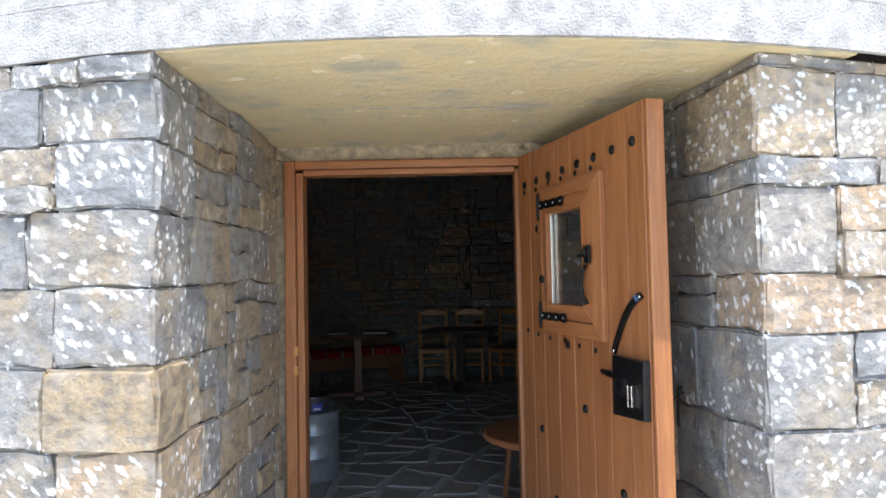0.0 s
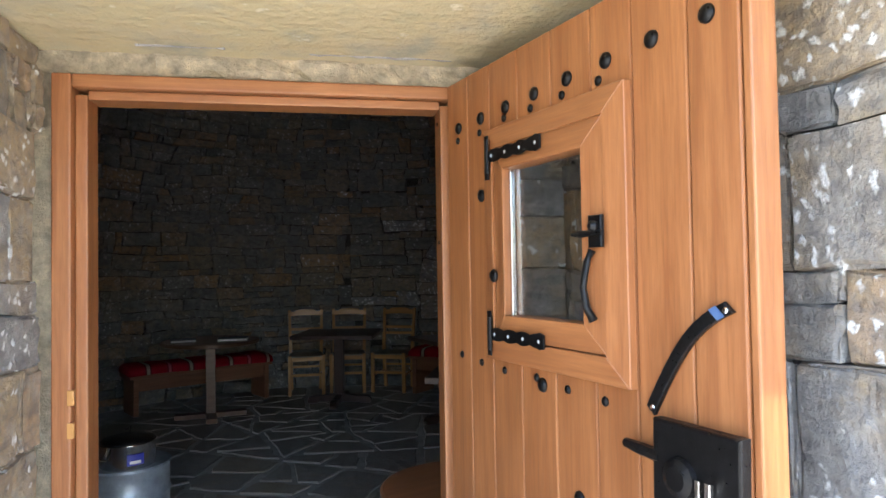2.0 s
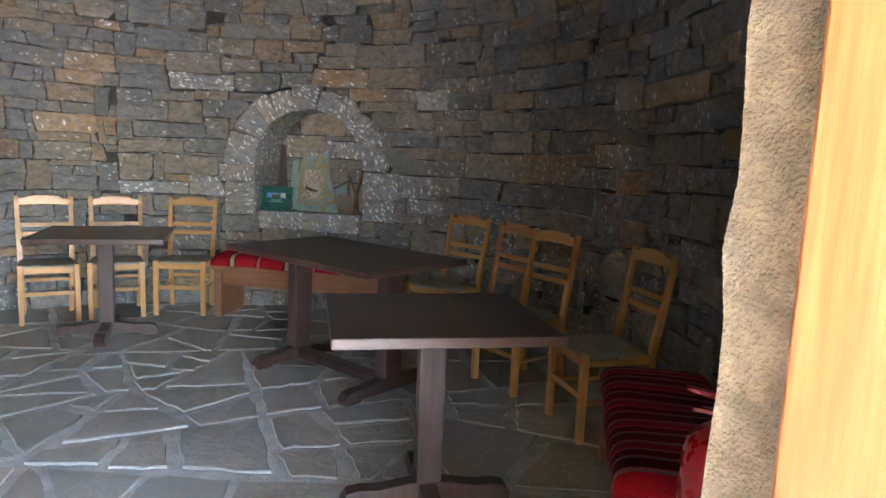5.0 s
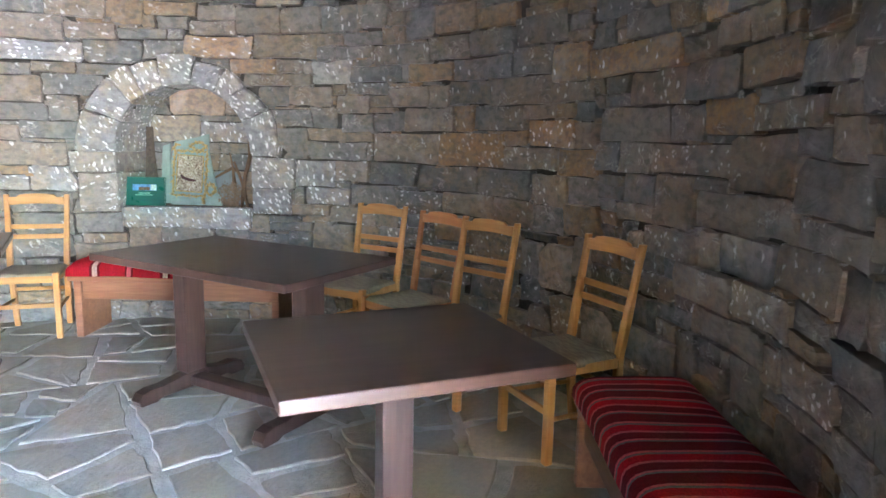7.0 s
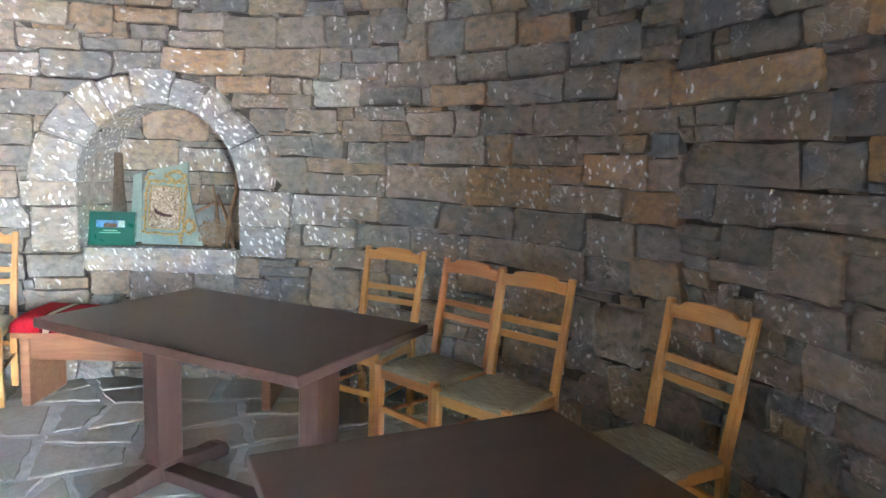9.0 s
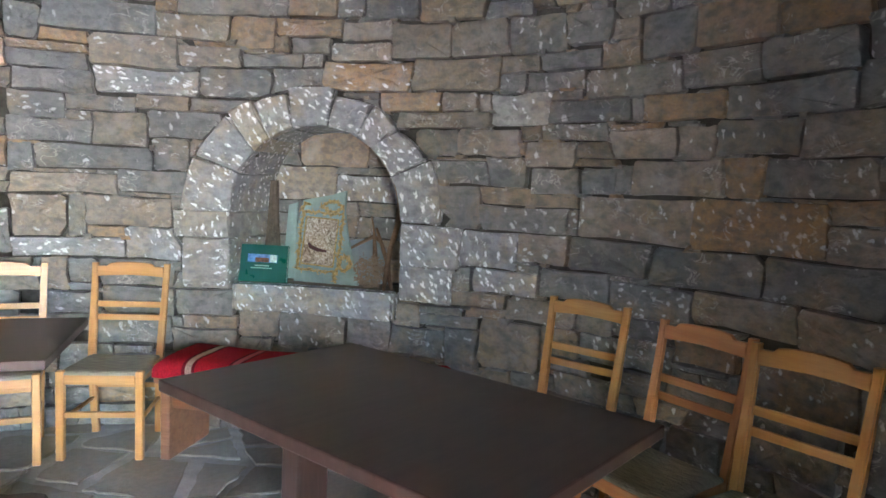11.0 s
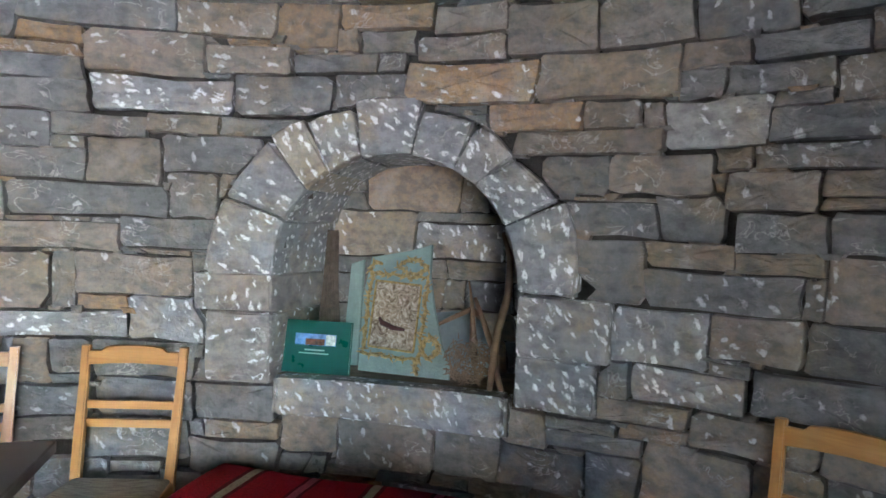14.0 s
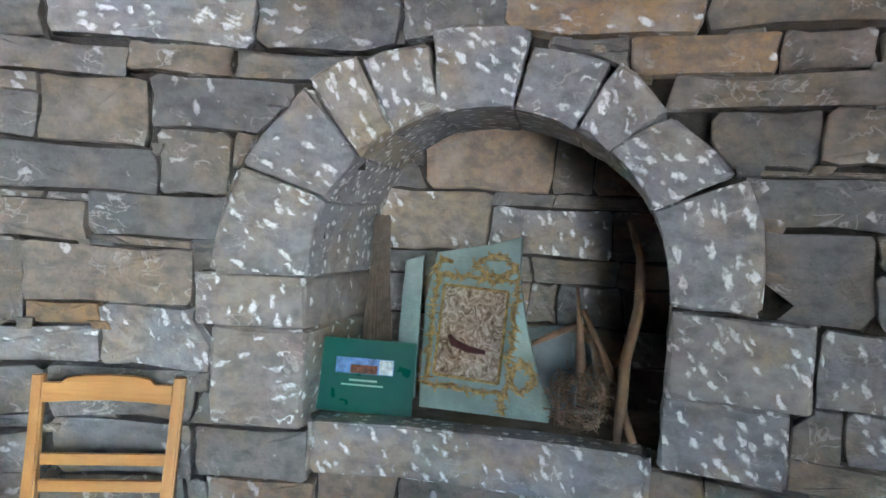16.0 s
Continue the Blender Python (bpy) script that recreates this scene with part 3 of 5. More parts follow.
part("lock_bolt", tube([(0.885, -0.02, 1.048), (0.93, -0.022, 1.046), (0.985, -0.022, 1.044)], [0.010, 0.013, 0.013]), IRON, leaf)
part("lock_boss", lathe([(0.038, 0), (0.036, 0.012), (0.022, 0.018)], 24), IRON, leaf).matrix_local = pose(1.045, -0.031, 1.02, 90, 0, 0)
for x in (1.085, 1.108):
    part("lock_key", prism([(x, 0.955), (x + 0.012, 0.955), (x + 0.012, 1.03), (x, 1.03)], -0.044, -0.032, 0.002), STEEL, leaf, "pale metal slide of the lock")


# ---- tables ----
def foot_profile(half, h=0.085):
    pts = [(-half, 0.0), (-half - 0.012, 0.03), (-half + 0.01, 0.066), (-half + 0.06, 0.078), (-half + 0.14, h * 0.9), (-0.07, h + 0.012), (0.07, h + 0.012), (half - 0.14, h * 0.9), (half - 0.06, 0.078), (half - 0.01, 0.066), (half + 0.012, 0.03), (half, 0.0), (half - 0.09, 0.0), (half - 0.12, 0.016), (-half + 0.12, 0.016), (-half + 0.09, 0.0)]
    return prism(pts, -0.035, 0.035, 0.004)


def table_top(w, d, h, parent):
    part("tabletop", box((-w / 2, -d / 2, h - 0.038), (w / 2, d / 2, h), 0.005), DARK_TOP, parent)
    part("top_batten", box((-w / 2 + 0.12, -0.04, h - 0.062), (w / 2 - 0.12, 0.04, h - 0.0385), 0.004), DARK_LEG, parent)


def pedestal_table(m, w, d, label, h=0.745, group="dark cafe tables"):
    t = thing("pedestal_table", m, label, "table", group)
    table_top(w, d, h, t)
    part("column", box((-0.05, -0.04, 0.10), (0.05, 0.04, h - 0.062), 0.006), DARK_LEG, t)
    a = part("foot", foot_profile(0.33), DARK_LEG, t)
    b = part("foot", foot_profile(0.33, 0.080), DARK_LEG, t)
    b.matrix_local = pose(0, 0, 0, 0, 0, 90)
    return t


pedestal_table(pose(1.08, 5.225, 0, 0, 0, -20.0), 0.80, 0.722, "square dark walnut pedestal table with bright front edge", 0.773)
pedestal_table(pose(0.20, 8.31, 0, 0, 0, -14), 0.84, 0.80, "square dark walnut pedestal table before three chairs")

t2 = thing("trestle_table", pose(1.378, 6.81, 0, 0, 0, 17.5), "long dark walnut table on two pedestals", "table", "dark cafe tables")
table_top(0.805, 1.30, 0.778, t2)
for y in (-0.42, 0.42):
    part("column", box((-0.065, y - 0.045, 0.10), (0.065, y + 0.045, 0.716), 0.006), DARK_LEG, t2)
    part("foot", foot_profile(0.34), DARK_LEG, t2).matrix_local = pose(0, y, 0)
part("stretcher", box((-0.045, -0.375, 0.03), (0.045, 0.375, 0.085), 0.006), DARK_LEG, t2)

OAK_TOP = wood_material("brown_table_wood", (0.13, 0.06, 0.028), (0.20, 0.10, 0.05), "x", 0.4, 0.6, 0.1)
tw = thing("round_table", pose(-1.05, 7.96, 0, 0, 0, 10), "round brown wooden table with menus on it", "table")
part("tabletop", lathe([(0.445, 0.705), (0.46, 0.715), (0.46, 0.735), (0.45, 0.745)], 48), OAK_TOP, tw)
part("column", box((-0.045, -0.045, 0.045), (0.045, 0.045, 0.704), 0.006), OAK_TOP, tw)
part("foot", box((-0.33, -0.05, 0.0), (0.33, 0.05, 0.045), 0.006), OAK_TOP, tw)
part("foot", box((-0.05, 0.052, 0.0), (0.05, 0.33, 0.045), 0.006), OAK_TOP, tw)
part("foot", box((-0.05, -0.33, 0.0), (0.05, -0.052, 0.045), 0.006), OAK_TOP, tw)
PAPER = plain_material("white_paper", (0.78, 0.77, 0.73), 0.8, vary=0.05)
NAVY = plain_material("dark_cover", (0.03, 0.035, 0.07), 0.5, vary=0.3)
for x, y, a, w in ((-1.28, 7.85, 12, 0.22), (-0.82, 7.84, 2, 0.27)):
    b = thing("menu_book", pose(x, y, 0.746, 0, 0, a), "closed menu book with white page edges on the round table", "book", "menus on the table")
    part("page_block", box((-w / 2, -0.105, 0.004), (w / 2 - 0.004, 0.105, 0.022), 0.001), PAPER, b)
    part("cover", box((-w / 2 - 0.003, -0.103, 0.0222), (w / 2, 0.11, 0.025), 0.001), NAVY, b)
    part("back_cover", box((-w / 2 - 0.003, -0.103, 0.0), (w / 2, 0.11, 0.0038), 0.001), NAVY, b)

RED_WOOD = wood_material("red_brown_wood", (0.30, 0.11, 0.045), (0.42, 0.18, 0.075), "x", 0.4, 0.6, 0.15)
st = thing("low_round_table", pose(0.60, 4.06, 0, 0, 0, 20), "low round red-brown wooden table just inside the door", "table")
part("tabletop", lathe([(0.36, 0.421), (0.375, 0.428), (0.375, 0.454), (0.365, 0.461)], 48), RED_WOOD, st)
for k in range(4):
    a = radians(45 + 90 * k)
    part("leg", tube([(0.27 * math.cos(a), 0.27 * math.sin(a), 0.0), (0.22 * math.cos(a), 0.22 * math.sin(a), 0.420)], [0.016, 0.022], 12), RED_WOOD, st, smooth=True)
part("brace", box((-0.2, -0.02, 0.37), (0.2, 0.02, 0.420), 0.004), RED_WOOD, st)


# ---- chairs ----
def rush_material():
    n = Nodes("woven_rush", 0.9, spec=0.15)
    wave = n.noise(16.0, 3.0, 0.5, n.mapped((1, 9, 1)))
    n.color(n.ramp(wave, (0.3, (0.19, 0.17, 0.13)), (0.7, (0.36, 0.325, 0.25))))
    n.bump(n.maths("ADD", wave, n.noise(90.0, 3.0)), 0.8, 0.008)
    return n.mat


RUSH = rush_material()


def lean(z):
    """How far the back posts lean behind the seat at height z."""
    return 0.19 + max(0.0, z - 0.43) * 0.17 + max(0.0, 0.30 - z) * 0.10


def dining_chair(wood, wood_x, label):
    """Built at the origin: the seat's middle, front towards -y."""
    c = thing("dining_chair", pose(0, 0, 0), label, "chair", "wooden taverna chairs")
    for s in (-1, 1):
        zs = [0.0, 0.2, 0.43, 0.6, 0.78, 0.935]
        bm = bmesh.new()
        rings = []
        for z in zs:
            y, x, w, d = lean(z), s * (0.165 + 0.022 * z / 0.9), 0.018 if z < 0.7 else 0.016, 0.019 if z < 0.7 else 0.014
            rings.append([bm.verts.new(p) for p in ((x - w, y - d, z), (x + w, y - d, z), (x + w, y + d, z), (x - w, y + d, z))])
        for a, b in zip(rings, rings[1:]):
            for j in range(4):
                bm.faces.new((a[j], a[(j + 1) % 4], b[(j + 1) % 4], b[j]))
        bm.faces.new(rings[0]), bm.faces.new(rings[-1])
        bmesh.ops.recalc_face_normals(bm, faces=bm.faces)
        bmesh.ops.bevel(bm, geom=[e for e in bm.edges if abs(e.verts[0].co.z - e.verts[1].co.z) > 0.05], offset=0.005, segments=2, affect="EDGES")
        part("back_leg", bm, wood, c)
        part("front_leg", box((s * 0.185 - 0.019, -0.199, 0), (s * 0.185 + 0.019, -0.161, 0.452), 0.006), wood, c)
        part("side_rail", box((s * 0.18 - 0.012, -0.16, 0.385), (s * 0.18 + 0.012, 0.175, 0.43), 0.004), wood, c)
        part("side_stretcher", tube([(s * 0.185, -0.165, 0.20), (s * 0.17, 0.185, 0.20)], 0.011, 8), wood, c)
    part("front_rail", box((-0.165, -0.194, 0.385), (0.165, -0.168, 0.432), 0.004), wood_x, c)
    part("front_stretcher", box((-0.166, -0.189, 0.215), (0.166, -0.169, 0.245), 0.004), wood_x, c)
    part("back_stretcher", box((-0.152, lean(0.28) - 0.009, 0.26), (0.152, lean(0.28) + 0.009, 0.285), 0.003), wood_x, c)
    part("back_rail", box((-0.15, lean(0.40) - 0.010, 0.385), (0.15, lean(0.40) + 0.010, 0.425), 0.003), wood_x, c)
    # woven seat, dished in the middle
    bm = bmesh.new()
    bmesh.ops.create_grid(bm, x_segments=14, y_segments=14, size=1.0)
    for v in bm.verts:
        x, y = v.co.x, v.co.y
        dish = (1 - x * x) * (1 - y * y)
        edge = max(abs(x), abs(y))
        v.co = Vector((x * (0.192 - 0.012 * y), y * 0.187 - 0.005, 0.452 - 0.014 * dish - (0.012 if edge > 0.99 else 0.0)))
    bmesh.ops.solidify(bm, geom=bm.faces[:], thickness=0.022)
    part("seat", bm, RUSH, c, "seat of woven grey-brown rush", smooth=True)
    # crest rail with its shaped top, and two ladder slats
    top = [(-0.172, 0.862), (-0.10, 0.868), (0.0, 0.872), (0.10, 0.868), (0.172, 0.862), (0.172, 0.918), (0.125, 0.918), (0.108, 0.934), (0.07, 0.940), (0.0, 0.943), (-0.07, 0.940), (-0.108, 0.934), (-0.125, 0.918), (-0.172, 0.918)]
    bm = prism(top, -0.010, 0.010, 0.003)
    crest = part("crest_rail", bm, wood_x, c)
    crest.matrix_local = pose(0, lean(0.9) - 0.006, 0)
    for z in (0.70, 0.785 - 0.02):
        bm = prism([(-0.166, z - 0.016), (0.166, z - 0.016), (0.166, z + 0.016), (-0.166, z + 0.016)], -0.007, 0.007, 0.002)
        part("ladder_slat", bm, wood_x, c).matrix_local = pose(0, lean(z), -0.06 if z < 0.72 else -0.055)
    return c


def chair_pose(x, y, fx, fy):
    """Seat's middle at x, y, front towards (fx, fy)."""
    return pose(x, y, 0, 0, 0, math.degrees(math.atan2(fx, -fy)))


first = dining_chair(PINE, PINE_X, "honey pine taverna chair with a woven rush seat")
first.matrix_world = chair_pose(0.84, 8.875, -0.42, -0.908)
for x, y, fx, fy in ((0.33, 8.97, -0.10, -0.99), (-0.15, 8.97, 0.03, -1), (2.355, 7.205, -0.962, -0.272), (2.303, 6.224, -0.998, -0.065), (2.26, 5.49, -0.955, 0.295)):
    copy_thing(first, chair_pose(x, y, fx, fy))
PINE_RED_X = wood_material("chair_wood_red_across", (0.40, 0.15, 0.05), (0.52, 0.23, 0.08), "x", 0.38, 0.5, 0.25)
red = dining_chair(PINE_RED, PINE_RED_X, "redder stained taverna chair with a woven rush seat")
red.matrix_world = chair_pose(2.335, 6.655, -1.0, -0.02)


# ---- benches ----
def cushion(length, depth, h, parent, material, repeat, name="cushion"):
    """A thick cloth-covered pad with rounded edges; its cloth's stripes are laid out along the bench."""
    bm = bmesh.new()
    nx, prof = 40, []
    for k in range(13):
        a = math.pi * k / 12
        prof.append((-depth / 2 * math.copysign(abs(math.cos(a)) ** 0.35, math.cos(a)), h * abs(math.sin(a)) ** 0.55))
    prof = [(-depth / 2, 0.0)] + prof[1:-1] + [(depth / 2, 0.0)]
    rows = []
    uv = bm.loops.layers.uv.new("UVMap")
    rnd = random.Random(4)
    for i in range(nx + 1):
        s = i / nx
        x = (s - 0.5) * length
        end = min(1.0, (min(s, 1 - s) * length + 0.004) / 0.04) ** 0.5
        rows.append([bm.verts.new((x, y, z * (0.55 + 0.45 * end) + 0.004 * math.sin(9 * s * length + y * 7))) for y, z in prof])
    for i in range(nx):
        for j in range(len(prof) - 1):
            f = bm.faces.new((rows[i][j], rows[i + 1][j], rows[i + 1][j + 1], rows[i][j + 1]))
            for loop in f.loops:
                loop[uv].uv = ((loop.vert.co.x / length + 0.5) * length / repeat, 0)
    for r, s in ((rows[0], 0.0), (rows[-1], 1.0)):
        f = bm.faces.new(r)
        for loop in f.loops:
            loop[uv].uv = (s * length / repeat, 0)
    f = bm.faces.new([r[0] for r in rows] + [r[-1] for r in reversed(rows)])
    bmesh.ops.recalc_face_normals(bm, faces=bm.faces)
    return part(name, bm, material, parent, smooth=True)


DARK_RED, RED, PINK, GREY, CREAM, BLACK = (0.13, 0.008, 0.014), (0.36, 0.010, 0.022), (0.50, 0.11, 0.13), (0.16, 0.14, 0.14), (0.42, 0.34, 0.26), (0.02, 0.015, 0.018)
STRIPE_FINE = striped_material("striped_rug", [(0.30, DARK_RED), (0.36, PINK), (0.42, GREY), (0.62, RED), (0.68, PINK), (0.90, DARK_RED), (0.95, PINK), (1.0, GREY)])
STRIPE_WIDE = striped_material("red_rug", [(0.34, RED), (0.38, DARK_RED), (0.45, CREAM), (0.49, DARK_RED), (0.84, RED), (0.87, DARK_RED), (0.93, PINK), (0.96, DARK_RED), (1.0, RED)])


def bench(m, length, depth, cloth, repeat, label, seat_h=0.36):
    b = thing("bench", m, label, "bench", "wooden benches along the wall")
    part("seat_board", box((-length / 2, -depth / 2, seat_h - 0.035), (length / 2, depth / 2, seat_h), 0.004), BENCH, b)
    for s in (-1, 1):
        part("end_panel", box((s * (length / 2 - 0.06) - 0.025, -depth / 2 + 0.01, 0), (s * (length / 2 - 0.06) + 0.025, depth / 2 - 0.01, seat_h - 0.036), 0.004), BENCH, b)
    part("apron", box((-length / 2 + 0.086, -depth / 2 + 0.03, seat_h - 0.16), (length / 2 - 0.086, -depth / 2 + 0.055, seat_h - 0.036), 0.003), BENCH, b)
    pad = thing("bench_cushion", m @ pose(0, 0, seat_h + 0.001), "cushion in a striped red woven rug on a bench", "cushion", "bench cushions")
    cushion(length + 0.01, depth + 0.02, 0.095, pad, cloth, repeat, "cover")
    return b


# by the door, beneath the niche (two set at an angle), and across the room
bench(pose(1.80, 4.66, 0, 0, 0, math.degrees(math.atan2(0.73, 0.68))), 1.14, 0.46, STRIPE_FINE, 0.205, "red-brown bench with a finely striped red rug beside the wall")


def along_wall(angle, r, turn=0.0):
    """A pose against the inner wall, front towards the room's middle."""
    a = radians(angle)
    return pose(CX + r * math.sin(a), CY + r * math.cos(a), 0, 0, 0, -angle + turn)


bench(along_wall(43.0, 2.50), 1.45, 0.40, STRIPE_WIDE, 0.47, "red-brown bench with a wide-striped red rug beneath the niche", 0.425)
bench(along_wall(-29.0, 2.50), 1.48, 0.38, STRIPE_WIDE, 0.42, "long red-brown bench with a red rug behind the round table", 0.40)
# the bench by the door was laid out from the plan: turn its front to the room
for ob in [o for o in scene.objects if o.parent is None and o.name in ("bench", "bench_cushion")]:
    ob.matrix_world = ob.matrix_world @ pose(0, 0, 0, 0, 0, 180)

# ---- fire extinguisher, drum, pot, lamp ----
EXT_RED = plain_material("extinguisher_red", (0.27, 0.008, 0.012), 0.28, vary=0.15, scale=8, bump=0.05)
RUBBER = plain_material("black_rubber", (0.015, 0.015, 0.016), 0.6, vary=0.3)
ext = thing("fire_extinguisher", pose(0.856, 3.791, 0.462, 0, 0, 125), "red fire extinguisher standing on the low round table", "extinguisher")
part("cylinder", lathe([(0.083, 0.0), (0.088, 0.012), (0.088, 0.370), (0.080, 0.405), (0.058, 0.428), (0.034, 0.440), (0.030, 0.446)], 40), EXT_RED, ext, smooth=True)
part("label", lathe([(0.0886, 0.12), (0.0886, 0.24)], 40), plain_material("pale_label", (0.7, 0.68, 0.6), 0.5), ext, "printed paper band")
part("valve", lathe([(0.026, 0.447), (0.026, 0.466), (0.016, 0.476)], 20), STEEL, ext)
part("lever", prism([(-0.02, 0.477), (0.085, 0.492), (0.09, 0.500), (0.02, 0.497), (-0.02, 0.488)], -0.009, 0.009, 0.003), EXT_RED, ext, "red squeeze lever")
part("carry_handle", prism([(-0.02, 0.452), (0.075, 0.457), (0.075, 0.465), (-0.02, 0.464)], -0.012, 0.012, 0.003), EXT_RED, ext)
part("gauge", lathe([(0.017, 0.0), (0.017, 0.014), (0.014, 0.018)], 20), STEEL, ext).matrix_local = pose(0.0, 0.026, 0.458, -90, 0, 0)
part("hose", tube([(0.0, -0.024, 0.458), (0.0, -0.07, 0.455), (0.01, -0.108, 0.38), (0.01, -0.110, 0.25), (0.0, -0.102, 0.10)], 0.011, 10), RUBBER, ext, smooth=True)
part("nozzle", tube([(-0.028, 0.0, 0.458), (-0.05, 0.005, 0.452), (-0.085, 0.012, 0.44)], [0.010, 0.012, 0.016], 12), plain_material("cream_plastic", (0.72, 0.60, 0.42), 0.5), ext, "cream plastic nozzle")

drum = thing("zinc_drum", pose(-0.978, 4.78, 0), "grey zinc drum standing just inside the door", "drum")
part("shell", lathe([(0.195, 0.0), (0.20, 0.01), (0.20, 0.16), (0.206, 0.167), (0.20, 0.174), (0.20, 0.32), (0.206, 0.327), (0.20, 0.334), (0.20, 0.455), (0.207, 0.465)], 48), ZINC, drum, smooth=True)
part("drum_top", lathe([(0.206, 0.466), (0.206, 0.470), (0.19, 0.472)], 48), ZINC, drum)
pot = thing("steel_pot", pose(-0.955, 4.71, 0.473), "shiny steel pot with a blue label and black lid", "pot")
body = part("pot_body", lathe([(0.120, 0.0), (0.126, 0.006), (0.126, 0.108), (0.130, 0.112), (0.130, 0.117)], 48), STEEL, pot, smooth=True)
bm = bmesh.new()
for k in range(9):
    a = radians(-78 + 4.5 * k)
    for z in (0.022, 0.075):
        bm.verts.new((0.1275 * math.cos(a), 0.1275 * math.sin(a), z))
bm.verts.ensure_lookup_table()
for k in range(8):
    bm.faces.new((bm.verts[2 * k], bm.verts[2 * k + 2], bm.verts[2 * k + 3], bm.verts[2 * k + 1]))
part("label", bm, plain_material("blue_card", (0.03, 0.04, 0.30), 0.4, vary=0.15), body, "blue printed label")
bm = bmesh.new()
for k in range(6):
    a = radians(-72 + 4.5 * k)
    for z in (0.030, 0.044):
        bm.verts.new((0.1282 * math.cos(a), 0.1282 * math.sin(a), z))
bm.verts.ensure_lookup_table()
for k in range(5):
    bm.faces.new((bm.verts[2 * k], bm.verts[2 * k + 2], bm.verts[2 * k + 3], bm.verts[2 * k + 1]))
part("label_band", bm, PAPER, body, "white band of the label")
part("handle", tube([(-0.10, -0.085, 0.05), (-0.12, -0.11, 0.055), (-0.09, -0.125, 0.055), (-0.07, -0.108, 0.05)], 0.006, 8), STEEL, body)
lid = part("lid", lathe([(0.128, 0.1175), (0.129, 0.122), (0.11, 0.135), (0.05, 0.146), (0.02, 0.148)], 48), IRON, pot, "black domed lid", smooth=True)
part("wire_knob", tube([(-0.02, 0, 0.148), (-0.028, 0, 0.18), (-0.005, 0, 0.17), (0.016, 0, 0.19), (0.008, 0, 0.148)], 0.0025, 6), STEEL, lid)

LAMP = plain_material("dark_lamp", (0.035, 0.028, 0.022), 0.6, vary=0.3)
lamp = thing("pendant_lamp", pose(-0.24, 6.4, 2.77), "dark flat pendant lamp shade, unlit, on a thin cord", "lamp")
part("shade", lathe([(0.118, 0.0), (0.12, 0.01), (0.07, 0.05), (0.02, 0.07)], 40), LAMP, lamp, smooth=True)
part("cord", tube([(0, 0, 0.071), (0, 0, WALL_TOP - 2.77 - 0.002)], 0.004, 6), RUBBER, lamp)

# ---- the niche and what stands in it ----
NM = niche_m()
FACE = r_in(1.3)              # distance of the niche's face from the room's middle
BACK = FACE + NICHE_DEPTH


def in_niche(u, back, z):
    """A pose in the niche: u along the wall, back metres behind the face."""
    return NM @ pose(u, FACE + back, z)


GREEN = plain_material("green_cover", (0.005, 0.085, 0.065), 0.35, vary=0.12, scale=5, bump=0.08)
SHELF_Z = NICHE_SILL + 0.004
bk = thing("green_book", in_niche(-0.338, 0.055, SHELF_Z) @ pose(0, 0, 0, -8, 0, 3), "dark green hardback book with a small landscape picture", "book")
part("cover", box((-0.148, 0, 0), (0.148, 0.004, 0.212), 0.001), GREEN, bk)
part("page_block", box((-0.142, 0.0042, 0.004), (0.144, 0.020, 0.208), 0.001), PAPER, bk)
part("back_cover", box((-0.148, 0.0202, 0), (0.148, 0.024, 0.212), 0.001), GREEN, bk)
part("spine", box((-0.1505, 0.0, 0), (-0.1482, 0.024, 0.212), 0.001), plain_material("worn_spine", (0.25, 0.45, 0.45), 0.5), bk, "pale worn spine")
pic = part("cover_picture", box((-0.085, -0.0012, 0.112), (0.088, -0.0004, 0.158)), plain_material("picture_sky", (0.16, 0.27, 0.55), 0.3, vary=0.5, scale=30), bk, "small landscape photograph")
part("cover_picture", box((-0.04, -0.0018, 0.113), (0.04, -0.0013, 0.138)), plain_material("picture_hills", (0.20, 0.07, 0.04), 0.3, vary=0.6, scale=60), bk)
part("cover_picture", box((0.045, -0.0018, 0.114), (0.086, -0.0013, 0.156)), plain_material("picture_white", (0.65, 0.65, 0.62), 0.3, vary=0.5, scale=70), bk)
BAR = plain_material("pale_print", (0.35, 0.48, 0.40), 0.5)
part("title_bar", box((-0.042, -0.0012, 0.090), (0.042, -0.0004, 0.096)), BAR, bk)
part("title_bar", box((-0.065, -0.0012, 0.077), (0.060, -0.0004, 0.082)), BAR, bk)

# slab with its gilt frame
TEAL = plain_material("teal_slate", (0.24, 0.33, 0.31), 0.75, vary=0.25, scale=9, bump=0.6, distance=0.006)
GOLD = plain_material("old_gilt", (0.44, 0.31, 0.13), 0.40, 0.55, vary=0.6, scale=60, bump=0.7, distance=0.006)


def relief_material():
    n = Nodes("embossed_metal", 0.38, 0.6)
    h = n.noise(30.0, 4.0, 0.6, None, 2.2)
    n.color(n.ramp(h, (0.34, (0.15, 0.10, 0.065)), (0.50, (0.42, 0.33, 0.24)), (0.66, (0.74, 0.67, 0.55))))
    n.bump(h, 1.0, 0.02)
    return n.mat


